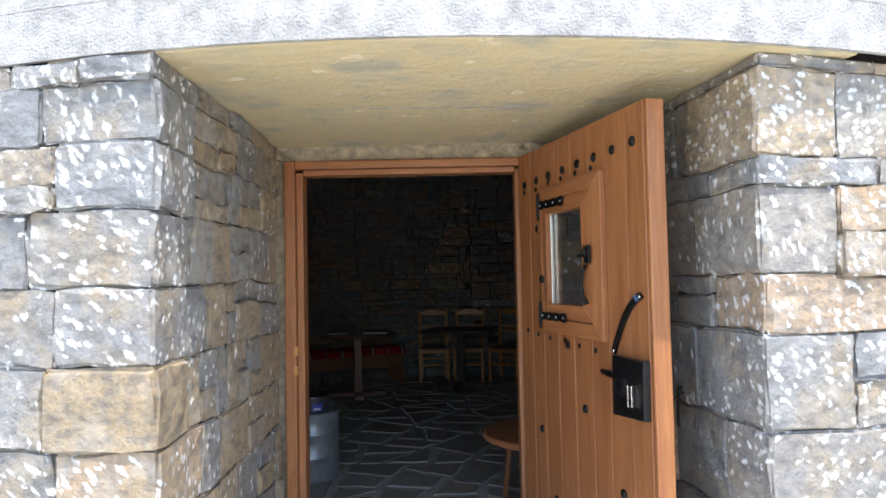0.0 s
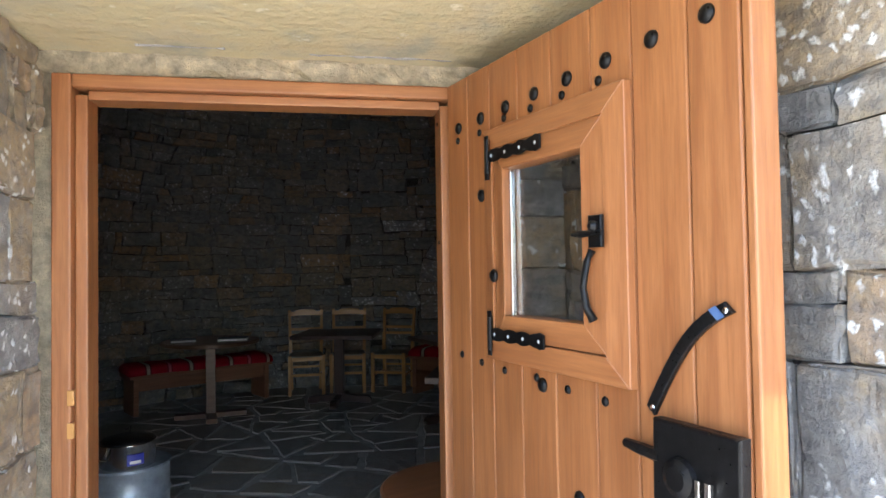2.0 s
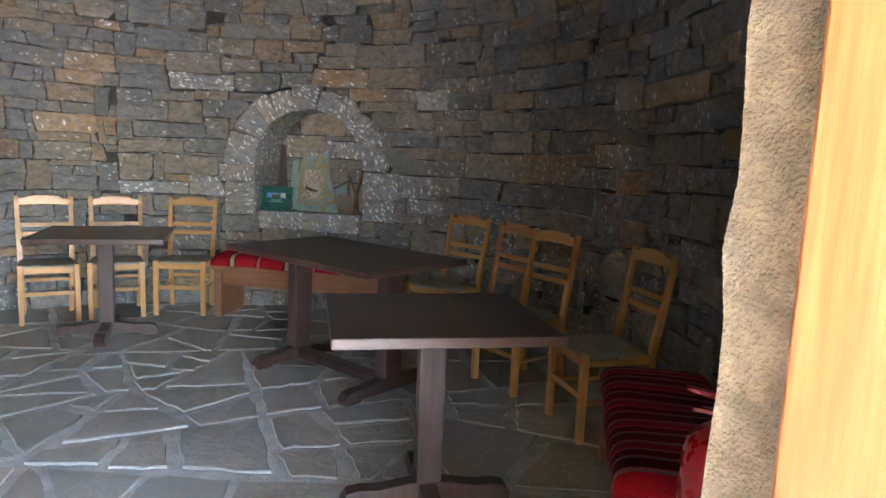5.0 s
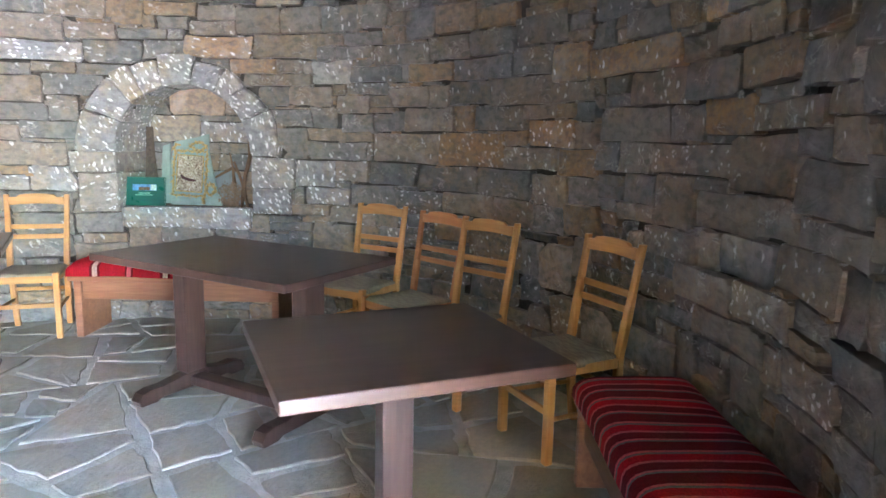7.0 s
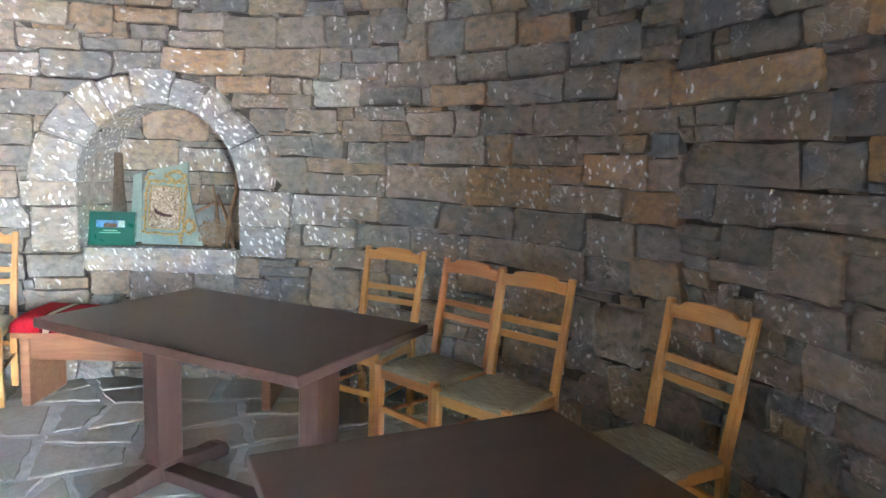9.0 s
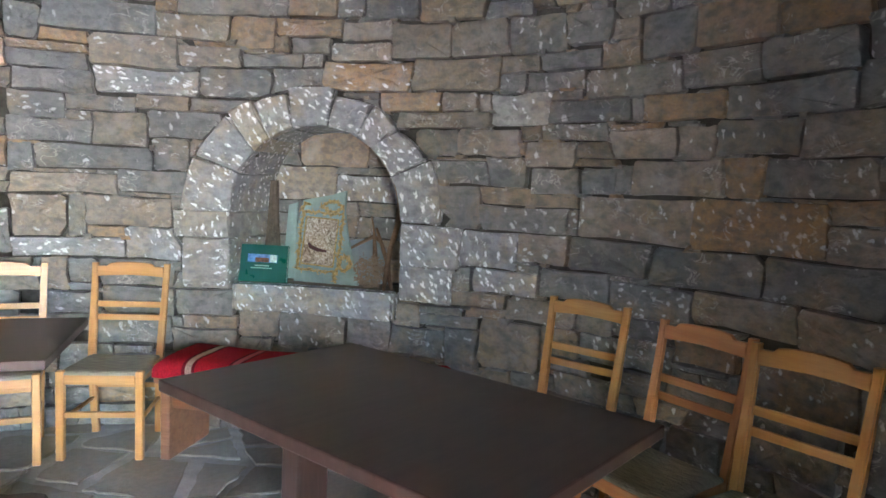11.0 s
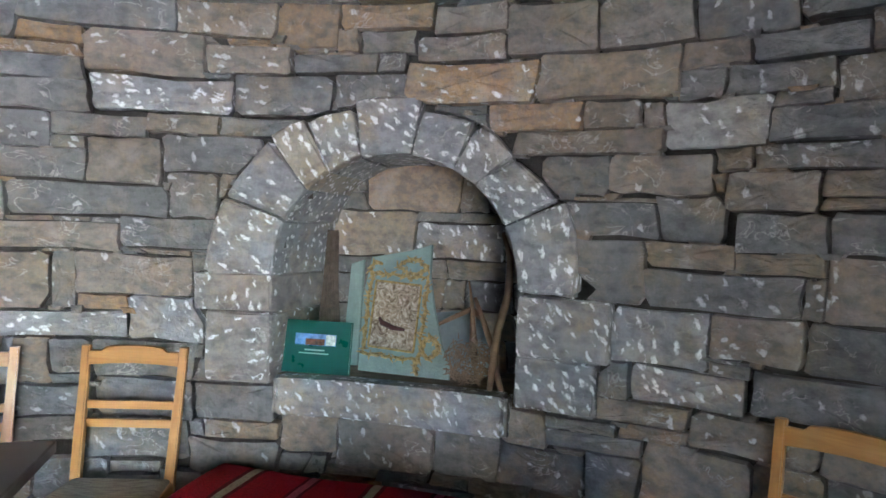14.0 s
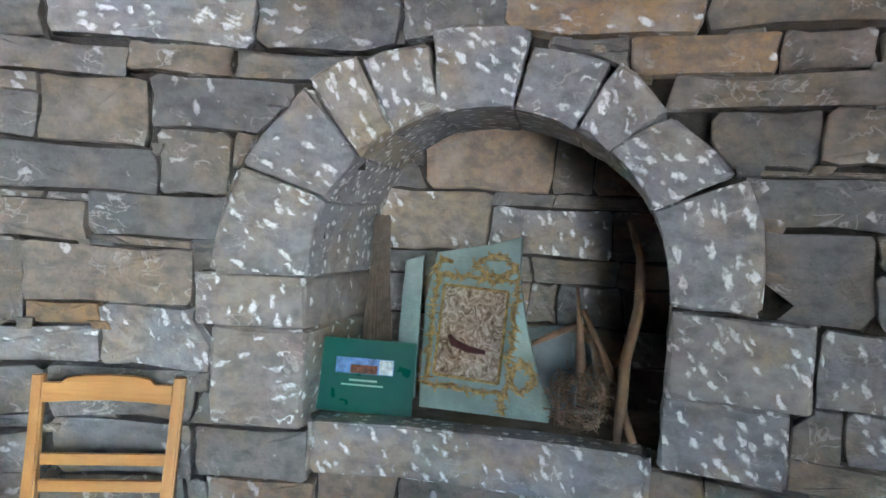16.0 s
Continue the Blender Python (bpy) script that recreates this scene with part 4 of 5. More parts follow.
sl = thing("carved_plaque", in_niche(0.012, 0.17, SHELF_Z) @ pose(0, 0, 0, -9, 0, -4), "gilt-framed embossed plaque on a pale teal slate slab", "plaque")
part("slab", prism([(-0.205, 0.0), (0.19, -0.002), (0.197, 0.045), (0.15, 0.13), (0.105, 0.28), (0.075, 0.42), (0.072, 0.545), (-0.02, 0.515), (-0.19, 0.480), (-0.215, 0.32)], 0.0, 0.022, 0.003), TEAL, sl)
part("relief_panel", prism([(-0.165, 0.105), (0.035, 0.095), (0.045, 0.37), (-0.155, 0.38)], -0.012, -0.001, 0.003), relief_material(), sl, "embossed silver-brown panel")
part("relief_boss", tube([(-0.125, -0.016, 0.225), (-0.11, -0.020, 0.205), (-0.06, -0.02, 0.188), (-0.01, -0.016, 0.183)], [0.006, 0.012, 0.011, 0.006], 8), plain_material("dark_red_enamel", (0.07, 0.015, 0.015), 0.4), sl)
for a, b in (((-0.165, 0.105), (0.035, 0.095)), ((0.035, 0.095), (0.045, 0.37)), ((0.045, 0.37), (-0.155, 0.38)), ((-0.155, 0.38), (-0.165, 0.105))):
    part("inner_rail", tube([(a[0], -0.012, a[1]), (b[0], -0.012, b[1])], 0.005, 8), GOLD, sl)


def scrolls(points, seed, closed=False, r=0.009):
    """Knobbly gilt carving along a line."""
    rnd = random.Random(seed)
    bm = bmesh.new()
    pts = [Vector((x, -0.008, z)) for x, z in points]
    if closed:
        pts.append(pts[0])
    for a, b in zip(pts, pts[1:]):
        n = max(2, int((b - a).length / 0.016))
        line = []
        for k in range(n + 1):
            p = a.lerp(b, k / n)
            line.append(p + Vector((rnd.uniform(-0.006, 0.006), rnd.uniform(-0.006, 0.002), rnd.uniform(-0.006, 0.006))))
        tube(line, [r * rnd.uniform(0.55, 1.3) for _ in line], 6, bm)
        for k in range(n):
            p = line[k]
            d = Vector((rnd.uniform(-1, 1), rnd.uniform(-0.3, 0), rnd.uniform(-1, 1))).normalized() * 0.022
            tube([p - d, p + Vector((0, -0.006, 0)), p + d], [0.002, 0.005, 0.0015], 5, bm)
    return bm


def ring(cx, cz, rx, rz, n=12):
    return [(cx + rx * math.cos(2 * math.pi * k / n), cz + rz * math.sin(2 * math.pi * k / n)) for k in range(n)]


part("gilt_frame", scrolls([(-0.190, 0.075), (0.062, 0.065), (0.072, 0.40), (-0.178, 0.41)], 1, True, 0.008), GOLD, sl, "ornate gilt frame")["kind"] = "stuff"
part("gilt_scroll", scrolls(ring(0.0, 0.445, 0.06, 0.028), 2, True), GOLD, sl)["kind"] = "stuff"
part("gilt_scroll", scrolls(ring(0.105, 0.118, 0.034, 0.042), 3, True), GOLD, sl)["kind"] = "stuff"
part("gilt_scroll", scrolls([(-0.185, 0.42), (-0.178, 0.455), (-0.14, 0.45)], 4), GOLD, sl)["kind"] = "stuff"
part("gilt_scroll", scrolls([(0.04, 0.065), (0.05, 0.035), (0.058, 0.012)], 5, False, 0.012), GOLD, sl)["kind"] = "stuff"

TWIG = plain_material("dry_twig", (0.10, 0.075, 0.055), 0.85, vary=0.4, scale=30)
SHELF_EARTH = plain_material("earthy_shelf", (0.17, 0.135, 0.10), 0.9, vary=0.45, scale=14, bump=0.8, distance=0.012)
BARK = plain_material("bare_branch", (0.15, 0.092, 0.052), 0.8, vary=0.35, scale=16, bump=0.5)
br = thing("twig_broom", in_niche(-0.385, 0.22, SHELF_Z) @ pose(0, 0, 0, -5, 0, 0), "upturned broom of tightly bound dark twigs", "broom")
rnd = random.Random(12)
bm = bmesh.new()
for k in range(90):
    a, q = rnd.uniform(0, 2 * math.pi), math.sqrt(rnd.random())
    foot = Vector((0.045 + 0.085 * q * math.cos(a), 0.03 * q * math.sin(a), 0.0))
    mid = Vector(((foot.x - 0.045) * 0.40 + 0.030, foot.y * 0.7, 0.36 + rnd.uniform(-0.02, 0.02)))
    tip = Vector(((foot.x - 0.045) * 0.30 + 0.026, foot.y * 0.6, 0.58 + rnd.uniform(-0.02, 0.005)))
    tube([foot, foot.lerp(mid, 0.5) + Vector(((0.045 - foot.x) * 0.12, 0, 0)), mid, tip], [0.003, 0.0035, 0.0035, 0.003], 5, bm)
part("bristle_head", bm, TWIG, br)["kind"] = "stuff"

bu = thing("dry_bush", in_niche(0.285, 0.105, SHELF_Z), "tangled dry thorn bush", "dried plant")
bm = bmesh.new()
for k in range(420):
    d = Vector((rnd.gauss(0, 1), rnd.gauss(0, 1), rnd.gauss(0, 1))).normalized()
    p = Vector((d.x * 0.095, d.y * 0.075, 0.100 + d.z * 0.095)) * rnd.uniform(0.6, 1.0)
    p.z = max(p.z, 0.004)
    e = Vector((rnd.gauss(0, 1), rnd.gauss(0, 1), rnd.gauss(0, 1))).normalized() * 0.028
    q = p + e
    q.z = max(q.z, 0.004)
    tube([p, p.lerp(q, 0.5) + Vector((rnd.uniform(-0.006, 0.006), 0, rnd.uniform(0, 0.006))), q], [0.0028, 0.0022, 0.0012], 4, bm)
part("thorn_tangle", bm, plain_material("brown_thorn", (0.23, 0.16, 0.11), 0.9, vary=0.35, scale=30), bu)["kind"] = "stuff"


def branch(points, radii, label):
    ob = thing("dry_branch", NM @ pose(0, FACE, SHELF_Z), label, "branch", "dry branches in the niche")
    part("stem", tube(points, radii, 9), BARK, ob, smooth=True)
    return ob


branch([(0.385, 0.03, 0.0), (0.392, 0.05, 0.10), (0.40, 0.08, 0.22), (0.432, 0.11, 0.36), (0.43, 0.14, 0.50), (0.395, 0.16, 0.60)], [0.010, 0.016, 0.015, 0.016, 0.013, 0.007], "bent bare branch leaning against the niche's side")
branch([(0.43, 0.04, 0.0), (0.405, 0.07, 0.06), (0.385, 0.12, 0.13), (0.33, 0.18, 0.24), (0.285, 0.22, 0.33)], [0.010, 0.013, 0.013, 0.011, 0.008], "forked grey branch behind the bush")
branch([(0.10, 0.25, 0.19), (0.19, 0.24, 0.24), (0.275, 0.23, 0.285), (0.30, 0.22, 0.26)], [0.006, 0.010, 0.012, 0.009], "thin side branch resting on the slates")
branch([(0.30, 0.19, 0.06), (0.288, 0.20, 0.16), (0.275, 0.21, 0.30), (0.268, 0.20, 0.36), (0.262, 0.19, 0.40)], [0.014, 0.016, 0.008, 0.005, 0.004], "upright twig stump in the bush")
SLATE = plain_material("blue_grey_slate", (0.20, 0.24, 0.25), 0.7, vary=0.25, scale=7, bump=0.5, distance=0.006)
for pts, m, lab in (([(-0.02, 0.0), (0.26, 0.0), (0.22, 0.21), (0.13, 0.27), (0.0, 0.25)], in_niche(0.10, 0.285, SHELF_Z) @ pose(0, 0, 0, -10, 0, 0), "pale slate leaning at the back of the niche"),
                    ([(0.0, 0.0), (0.075, 0.0), (0.07, 0.46), (0.012, 0.44)], in_niche(-0.30, 0.275, SHELF_Z) @ pose(0, 0, 0, -6, 0, 0), "tall teal slate strip behind the plaque")):
    s = thing("leaning_slate", m, lab, "slate", "loose slates in the niche")
    part("slab", prism(pts, 0.0, 0.02, 0.003), TEAL if "teal" in lab else SLATE, s)

# small pieces go under the part that carries them
def under(parts, carrier):
    for ob in list(leaf.children):
        if ob.name.split(".")[0] in parts:
            ob.parent = carrier


under(("lock_key", "lock_boss", "lock_bolt", "lock_bar"), bpy.data.objects["lock_case"])
under(("latch_bolt", "latch_knob"), bpy.data.objects["latch_plate"])
under(("pane", "glazing_bead"), bpy.data.objects["window_sash"])
for k, ob in enumerate([o for o in leaf.children if o.name.split(".")[0] == "hinge_rivet"]):
    ob.parent = bpy.data.objects["hinge_strap" if k < 4 else "hinge_strap.001"]

hook = thing("wall_hook", pose(0.905, 2.49, 0.93, 0, 0, -8), "small black iron hook on the stone reveal", "hook")
part("eye", tube([(0.03, 0, 0.03), (-0.02, 0, 0.03), (-0.035, 0, 0.04), (-0.03, 0, 0.055), (-0.015, 0, 0.05)], 0.005, 8), IRON, hook)
part("hanging_link", tube([(-0.028, 0, 0.036), (-0.034, 0, -0.01), (-0.034, 0.005, -0.07), (-0.028, 0.015, -0.095), (-0.03, 0.03, -0.08)], 0.005, 8), IRON, hook)

# ---- stones of the walls ----
GRID = (-1.0, -0.955, -0.4, 0.35, 0.955, 1.0)


def block(name, mapping, lo, hi, material, seed, rough=0.012, chamfer=0.012, parent=None):
    """A hewn block: a rough, chamfered box in the mapping's own three lengths."""
    rnd = random.Random(seed)
    keys, verts, faces = {}, [], []
    span = [b - a for a, b in zip(lo, hi)]
    mid = [(a + b) / 2 for a, b in zip(lo, hi)]
    off = Vector((rnd.uniform(0, 90), rnd.uniform(0, 90), rnd.uniform(0, 90)))

    def vert(i, j, k):
        if (i, j, k) not in keys:
            g = [GRID[i], GRID[j], GRID[k]]
            hard = sum(abs(c) > 0.99 for c in g)
            p = [m + c * s / 2 for m, c, s in zip(mid, g, span)]
            cut = chamfer * (0.0, 0.0, 0.75, 1.15)[hard]
            for q in range(3):
                if abs(g[q]) > 0.99 and hard > 1:
                    p[q] -= math.copysign(min(cut * rnd.uniform(0.4, 1.5), span[q] * 0.3), g[q])
                elif abs(g[q]) > 0.99:
                    w = noise.noise(Vector(p) * 7.0 + off) * rough + rnd.uniform(-0.3, 0.3) * rough
                    p[q] += math.copysign(w, g[q])
                elif hard:
                    p[q] += rnd.uniform(-0.5, 0.5) * rough
            keys[i, j, k] = len(verts)
            verts.append(mapping(*p))
        return keys[i, j, k]

    for a in range(5):
        for b in range(5):
            for s in (0, 5):
                for quad in (((s, a, b), (s, a + 1, b), (s, a + 1, b + 1), (s, a, b + 1)),
                             ((a, s, b), (a + 1, s, b), (a + 1, s, b + 1), (a, s, b + 1)),
                             ((a, b, s), (a + 1, b, s), (a + 1, b + 1, s), (a, b + 1, s))):
                    faces.append([vert(*q) for q in quad])
    return raw(name, verts, faces, material, parent)


# the niche: sill, jamb blocks and arch stones, laid on the bent wall
def niche_wall(u, out, z):
    return on_wall(NICHE_U + u, z, out)


def splayed(u, out, z):
    """The niche's left cheek slants inwards towards its back."""
    side = min(1.0, max(0.0, -u / NICHE_HALF)) ** 2
    return niche_wall(u + 0.125 * side * max(0.0, -out) / 0.40, out, z)


block("niche_sill", niche_wall, (-0.458, -0.055, NICHE_SILL - 0.145), (0.462, 0.035, NICHE_SILL), STONE_ARCH, 3, 0.010, 0.012, wall)
for u0, u1, z0, z1 in ((-0.742, -0.484, 0.812, 1.094), (-0.79, -0.486, 1.097, 1.242), (0.487, 0.772, 0.815, 1.002), (0.489, 0.815, 1.006, 1.222)):
    block("jamb_stone", splayed, (u0, -0.40, z0 + 0.003), (u1, 0.02, z1 - 0.003), STONE_ARCH if u0 > 0 else STONE_JAMB, int(7000 + u0 * 100 + z0 * 1000), 0.012, 0.005, wall)


def arch_block(inner, outer, r_outer, out, seed, material=None):
    """One wedge of the arch: the angles of its inner and outer ends, and its outer radius at both sides."""
    a, b, c, d = [radians(k) for k in inner + outer]
    width, height = (b - a + d - c) * 0.3, sum(r_outer) / 2 - NICHE_HALF

    def spot(x, y, q):
        s, h = x / width, q / height
        low, high = a + (b - a) * s, c + (d - c) * s
        angle = low + (high - low) * h
        r = NICHE_HALF + (r_outer[0] + (r_outer[1] - r_outer[0]) * s - NICHE_HALF) * h
        return splayed(r * math.sin(angle), y, NICHE_SPRING + r * math.cos(angle))

    block("arch_stone", spot, (0.003, -0.40, 0.0), (width - 0.003, out, height), material or STONE_ARCH, seed, 0.013, 0.005, wall)


arch_block((-90, -64), (-90, -67), (0.745, 0.74), 0.018, 61)
arch_block((-64, -46), (-66, -44), (0.735, 0.72), 0.008, 62)
arch_block((-46, -33), (-43, -32), (0.722, 0.71), 0.022, 63, ARCH_TAN)
arch_block((-33, -16), (-31, -15), (0.69, 0.66), 0.026, 64)
arch_block((-16, 7), (-14, 8), (0.697, 0.695), 0.020, 65)
arch_block((7, 28), (9, 27), (0.645, 0.668), 0.012, 66)
arch_block((28, 40), (29, 44), (0.682, 0.652), 0.026, 67)
arch_block((40, 62), (45, 62), (0.65, 0.692), 0.030, 68)
arch_block((62, 91), (64, 91), (0.718, 0.69), 0.022, 69)


def stone_mesh(outline, mapping, rnd, bulge=0.014, depth=0.11):
    """One facing stone: its outline pushed into the wall, a narrow worn edge, and a split, uneven face."""
    cu, cz = sum(p[0] for p in outline) / len(outline), sum(p[1] for p in outline) / len(outline)
    tilt_u, tilt_z, base = rnd.uniform(-0.05, 0.05), rnd.uniform(-0.10, 0.07), rnd.uniform(-0.011, 0.011)
    n, verts, faces = len(outline), [], []
    seed = Vector((rnd.uniform(0, 50), rnd.uniform(0, 50), 0))

    def face(u, z):
        p = Vector((u, z, 0))
        return base + tilt_u * (u - cu) + tilt_z * (z - cz) + 0.008 * noise.noise(p * 9 + seed) + 0.004 * noise.noise(p * 26 + seed)

    for u, z in outline:
        verts.append(mapping(u, z, -depth))
    for u, z in outline:
        verts.append(mapping(u, z, face(u, z) - rnd.uniform(0.002, 0.008)))
    for near, lift in ((None, 0.0), (0.45, 0.45)):
        for u, z in outline:
            d = max(math.hypot(u - cu, z - cz), 0.01)
            k = min(0.3, rnd.uniform(0.001, 0.004) / d) if near is None else near * rnd.uniform(0.8, 1.15)
            u2, z2 = u + (cu - u) * k, z + (cz - z) * k
            verts.append(mapping(u2, z2, face(u2, z2) + bulge * lift * rnd.uniform(-0.1, 0.6)))
    verts.append(mapping(cu, cz, face(cu, cz) + bulge * rnd.uniform(-0.2, 0.6)))
    for k in range(n):
        q = (k + 1) % n
        for r in (0, 1, 2):
            faces.append((r * n + k, r * n + q, (r + 1) * n + q, (r + 1) * n + k))
        faces.append((3 * n + k, 3 * n + q, 4 * n))
    return verts, faces


def cell_outline(u0, u1, z0, z1, rnd, gap=0.0012, skew=0.030):
    key = ((u0, z0), (u1, z0))
    u0, u1, z0, z1 = u0 + gap * rnd.uniform(0.3, 2.6), u1 - gap * rnd.uniform(0.3, 2.6), z0 + gap * rnd.uniform(0.2, 2.4), z1 - gap * rnd.uniform(0.2, 2.4)
    w, h = u1 - u0, z1 - z0
    c = [min(w, h) * (rnd.uniform(0.02, 0.11) if rnd.random() < 0.75 else rnd.uniform(0.12, 0.26)) for _ in range(8)]
    j = min(0.010, h * 0.085)
    ends = [skew * noise.noise(Vector((e * 13.7, a * 5.1, 0.5))) for e, a in key]
    a, b = rnd.uniform(0.2, 0.4), rnd.uniform(0.6, 0.8)
    pts = [(u0 + c[0], z0), (u0 + w * a, z0 + rnd.uniform(-0.3, 1) * j), (u0 + w * b, z0 + rnd.uniform(-0.3, 1) * j), (u1 - c[1], z0), (u1, z0 + c[2]), (u1 + rnd.uniform(-1, 0.3) * j, z0 + h * rnd.uniform(0.4, 0.6)), (u1, z1 - c[3]),
           (u1 - c[4], z1), (u0 + w * rnd.uniform(0.6, 0.8), z1 - rnd.uniform(-0.3, 1) * j), (u0 + w * rnd.uniform(0.2, 0.4), z1 - rnd.uniform(-0.3, 1) * j), (u0 + c[5], z1), (u0, z1 - c[6]), (u0 + rnd.uniform(-0.3, 1) * j, z0 + h * rnd.uniform(0.4, 0.6)), (u0, z0 + c[7])]
    return [(u + (ends[0] + (ends[1] - ends[0]) * (u - u0) / w) * (2 * (z - z0) / h - 1), z) for u, z in pts]


def courses(u0, u1, z0, z1, rnd, hmin=0.07, hmax=0.16, stretch=(1.2, 3.2)):
    """Cells of a rough coursed wall: some stones two courses high, some courses split."""
    rows, z = [], z0
    while z < z1:
        h = rnd.uniform(hmin, hmax)
        rows.append((z, z + h))
        z += h
    blocked = [[] for _ in range(len(rows) + 1)]
    cells = []
    for i, (a, b) in enumerate(rows):
        u = u0
        spans = sorted(blocked[i])
        spans.append((u1, u1 + 1))
        for s0, s1 in spans:
            while u < s0 - 0.02:
                h = b - a
                w = max(0.09, h * rnd.uniform(*stretch))
                if rnd.random() < 0.18:
                    w = h * rnd.uniform(0.5, 0.9)
                if s0 - (u + w) < 0.10:
                    w = s0 - u
                w = min(w, 0.62)
                kind = rnd.random()
                if kind < 0.10 and i + 1 < len(rows) and w < 0.45 and h + rows[i + 1][1] - rows[i + 1][0] < 0.26 and not any(u < q1 and u + w > q0 for q0, q1 in blocked[i + 1]):
                    cells.append((u, u + w, a, rows[i + 1][1]))
                    blocked[i + 1].append((u, u + w))
                elif kind < 0.24 and h > 0.115:
                    f = a + h * rnd.uniform(0.35, 0.65)
                    k = u + w * rnd.uniform(0.3, 0.7)
                    cells.append((u, u + w, a, f)) if rnd.random() < 0.5 else cells.extend([(u, k, a, f), (k, u + w, a, f)])
                    cells.append((u, u + w, f, b))
                else:
                    cells.append((u, u + w, a, b))
                u += w
            u = max(u, s1)
    return cells


def warp(u, z):
    """Beds that rise and fall: gently where the stones are laid by plan, freely beyond."""
    away = max(0.43 - u, u - 6.5, z - 2.35, 0.35 - z, 0.0)
    k = min(1.0, away / 0.5)
    p = Vector((u * 1.1, z * 1.6, 3.7))
    q = Vector((u * 3.1, z * 2.0, 9.1))
    s = Vector((u * 4.0, z * 7.0, 2.2))
    return (u + k * 0.05 * noise.noise(q) + 0.012 * noise.noise(s), z + k * (0.045 * noise.noise(p) + 0.018 * noise.noise(q * 1.3)) + 0.010 * noise.noise(s * 0.8 + Vector((7, 3, 1))))


RING_R = ((-90, 0.745), (-66, 0.738), (-43, 0.722), (-31, 0.70), (-15, 0.68), (0, 0.70), (9, 0.652), (27, 0.672), (44, 0.65), (60, 0.69), (64, 0.715), (90, 0.692))


def ring_r(u, z):
    """The outer radius of the arch stones in the direction of (u, z)."""
    a = math.degrees(math.atan2(u, max(z - NICHE_SPRING, 0.0)))
    for (a0, r0), (a1, r1) in zip(RING_R, RING_R[1:]):
        if a <= a1:
            return r0 + (r1 - r0) * max(0.0, a - a0) / (a1 - a0) + 0.004
    return RING_R[-1][1] + 0.004


def jamb_edge(u, z):
    """How far the jamb stones reach from the niche's middle line."""
    return (0.796 if z > 1.095 else 0.748) if u < 0 else (0.694 if z > 1.224 else 0.82 if z > 1.004 else 0.778)


def niche_gap(u, z):
    """How far (u, z) lies outside the niche's ring of dressed stones; below nought inside."""
    u -= NICHE_U
    if z >= NICHE_SPRING:
        return math.hypot(u, z - NICHE_SPRING) - ring_r(u, z)
    if z > NICHE_SILL - 0.03:
        return abs(u) - jamb_edge(u, z)
    return max(abs(u) - 0.466, NICHE_SILL - 0.15 - z)


def out_of_niche(u, z):
    if niche_gap(u, z) >= 0:
        return u, z
    du, dz = u - NICHE_U, z - NICHE_SPRING
    if dz >= 0:
        k = (ring_r(du, z) + 0.002) / max(math.hypot(du, dz), 0.01)
        return NICHE_U + du * k, NICHE_SPRING + dz * k
    if dz > -0.08 and abs(du) > 0.69:
        return u, NICHE_SPRING + (0.003 if du < 0 else -0.018)
    if z > NICHE_SILL - 0.03:
        return NICHE_U + math.copysign(jamb_edge(du, z) + 0.002, du), z
    return (u, NICHE_SILL - 0.152) if NICHE_SILL - z > 0.10 or abs(du) < 0.40 else (NICHE_U + math.copysign(0.468, du), z)


# the courses round the niche and along the wall beside the chairs, stone by stone:
# start along the wall, length, bed height, thickness (mm), and o rust, t tan, p pale, v pick-marked
LAID = []


def lay(*stones):
    for u, w, z, h, *sort in stones:
        LAID.append((u / 1000, (u + w) / 1000, z / 1000, (z + h) / 1000, sort[0] if sort else ""))


lay((808, 396, 470, 167), (1204, 378, 429, 147), (1267, 314, 576, 77), (1584, 225, 537, 162), (1810, 379, 502, 202), (2189, 261, 509, 185), (2450, 312, 517, 156), (2763, 188, 483, 215), (2952, 175, 349, 161), (3126, 203, 390, 128), (3295, 237, 568, 69), (3380, 296, 453, 115), (4240, 363, 396, 221), (4649, 163, 456, 157), (5498, 368, 354, 174), (5512, 199, 530, 145), (5867, 128, 364, 249), (6229, 214, 440, 181))
lay((559, 285, 637, 132), (845, 382, 637, 164), (1228, 338, 652, 147), (2457, 158, 674, 132), (2615, 336, 698, 62), (2951, 343, 517, 244, "t"), (3294, 194, 637, 140), (3488, 220, 638, 139), (3709, 227, 647, 146), (4231, 419, 618, 230), (4665, 146, 614, 204), (4812, 270, 564, 262, "t"), (5083, 134, 679, 207), (5585, 248, 692, 110, "t"), (5712, 252, 615, 77), (5965, 480, 621, 126), (6445, 127, 598, 131, "t"), (6572, 301, 604, 161, "t"))
lay((558, 124, 770, 186), (682, 155, 770, 42), (683, 151, 813, 144), (836, 390, 802, 155), (2615, 256, 761, 49), (2763, 335, 820, 77, "t"), (2870, 229, 761, 57), (3099, 372, 778, 120, "t"), (3472, 183, 777, 111), (3656, 233, 793, 96), (3936, 275, 728, 139), (4434, 297, 872, 172), (4651, 254, 826, 45), (4732, 282, 871, 156), (5614, 385, 896, 120, "t"), (5833, 408, 746, 150, "t"), (6243, 369, 766, 134, "t"), (6614, 239, 833, 94))
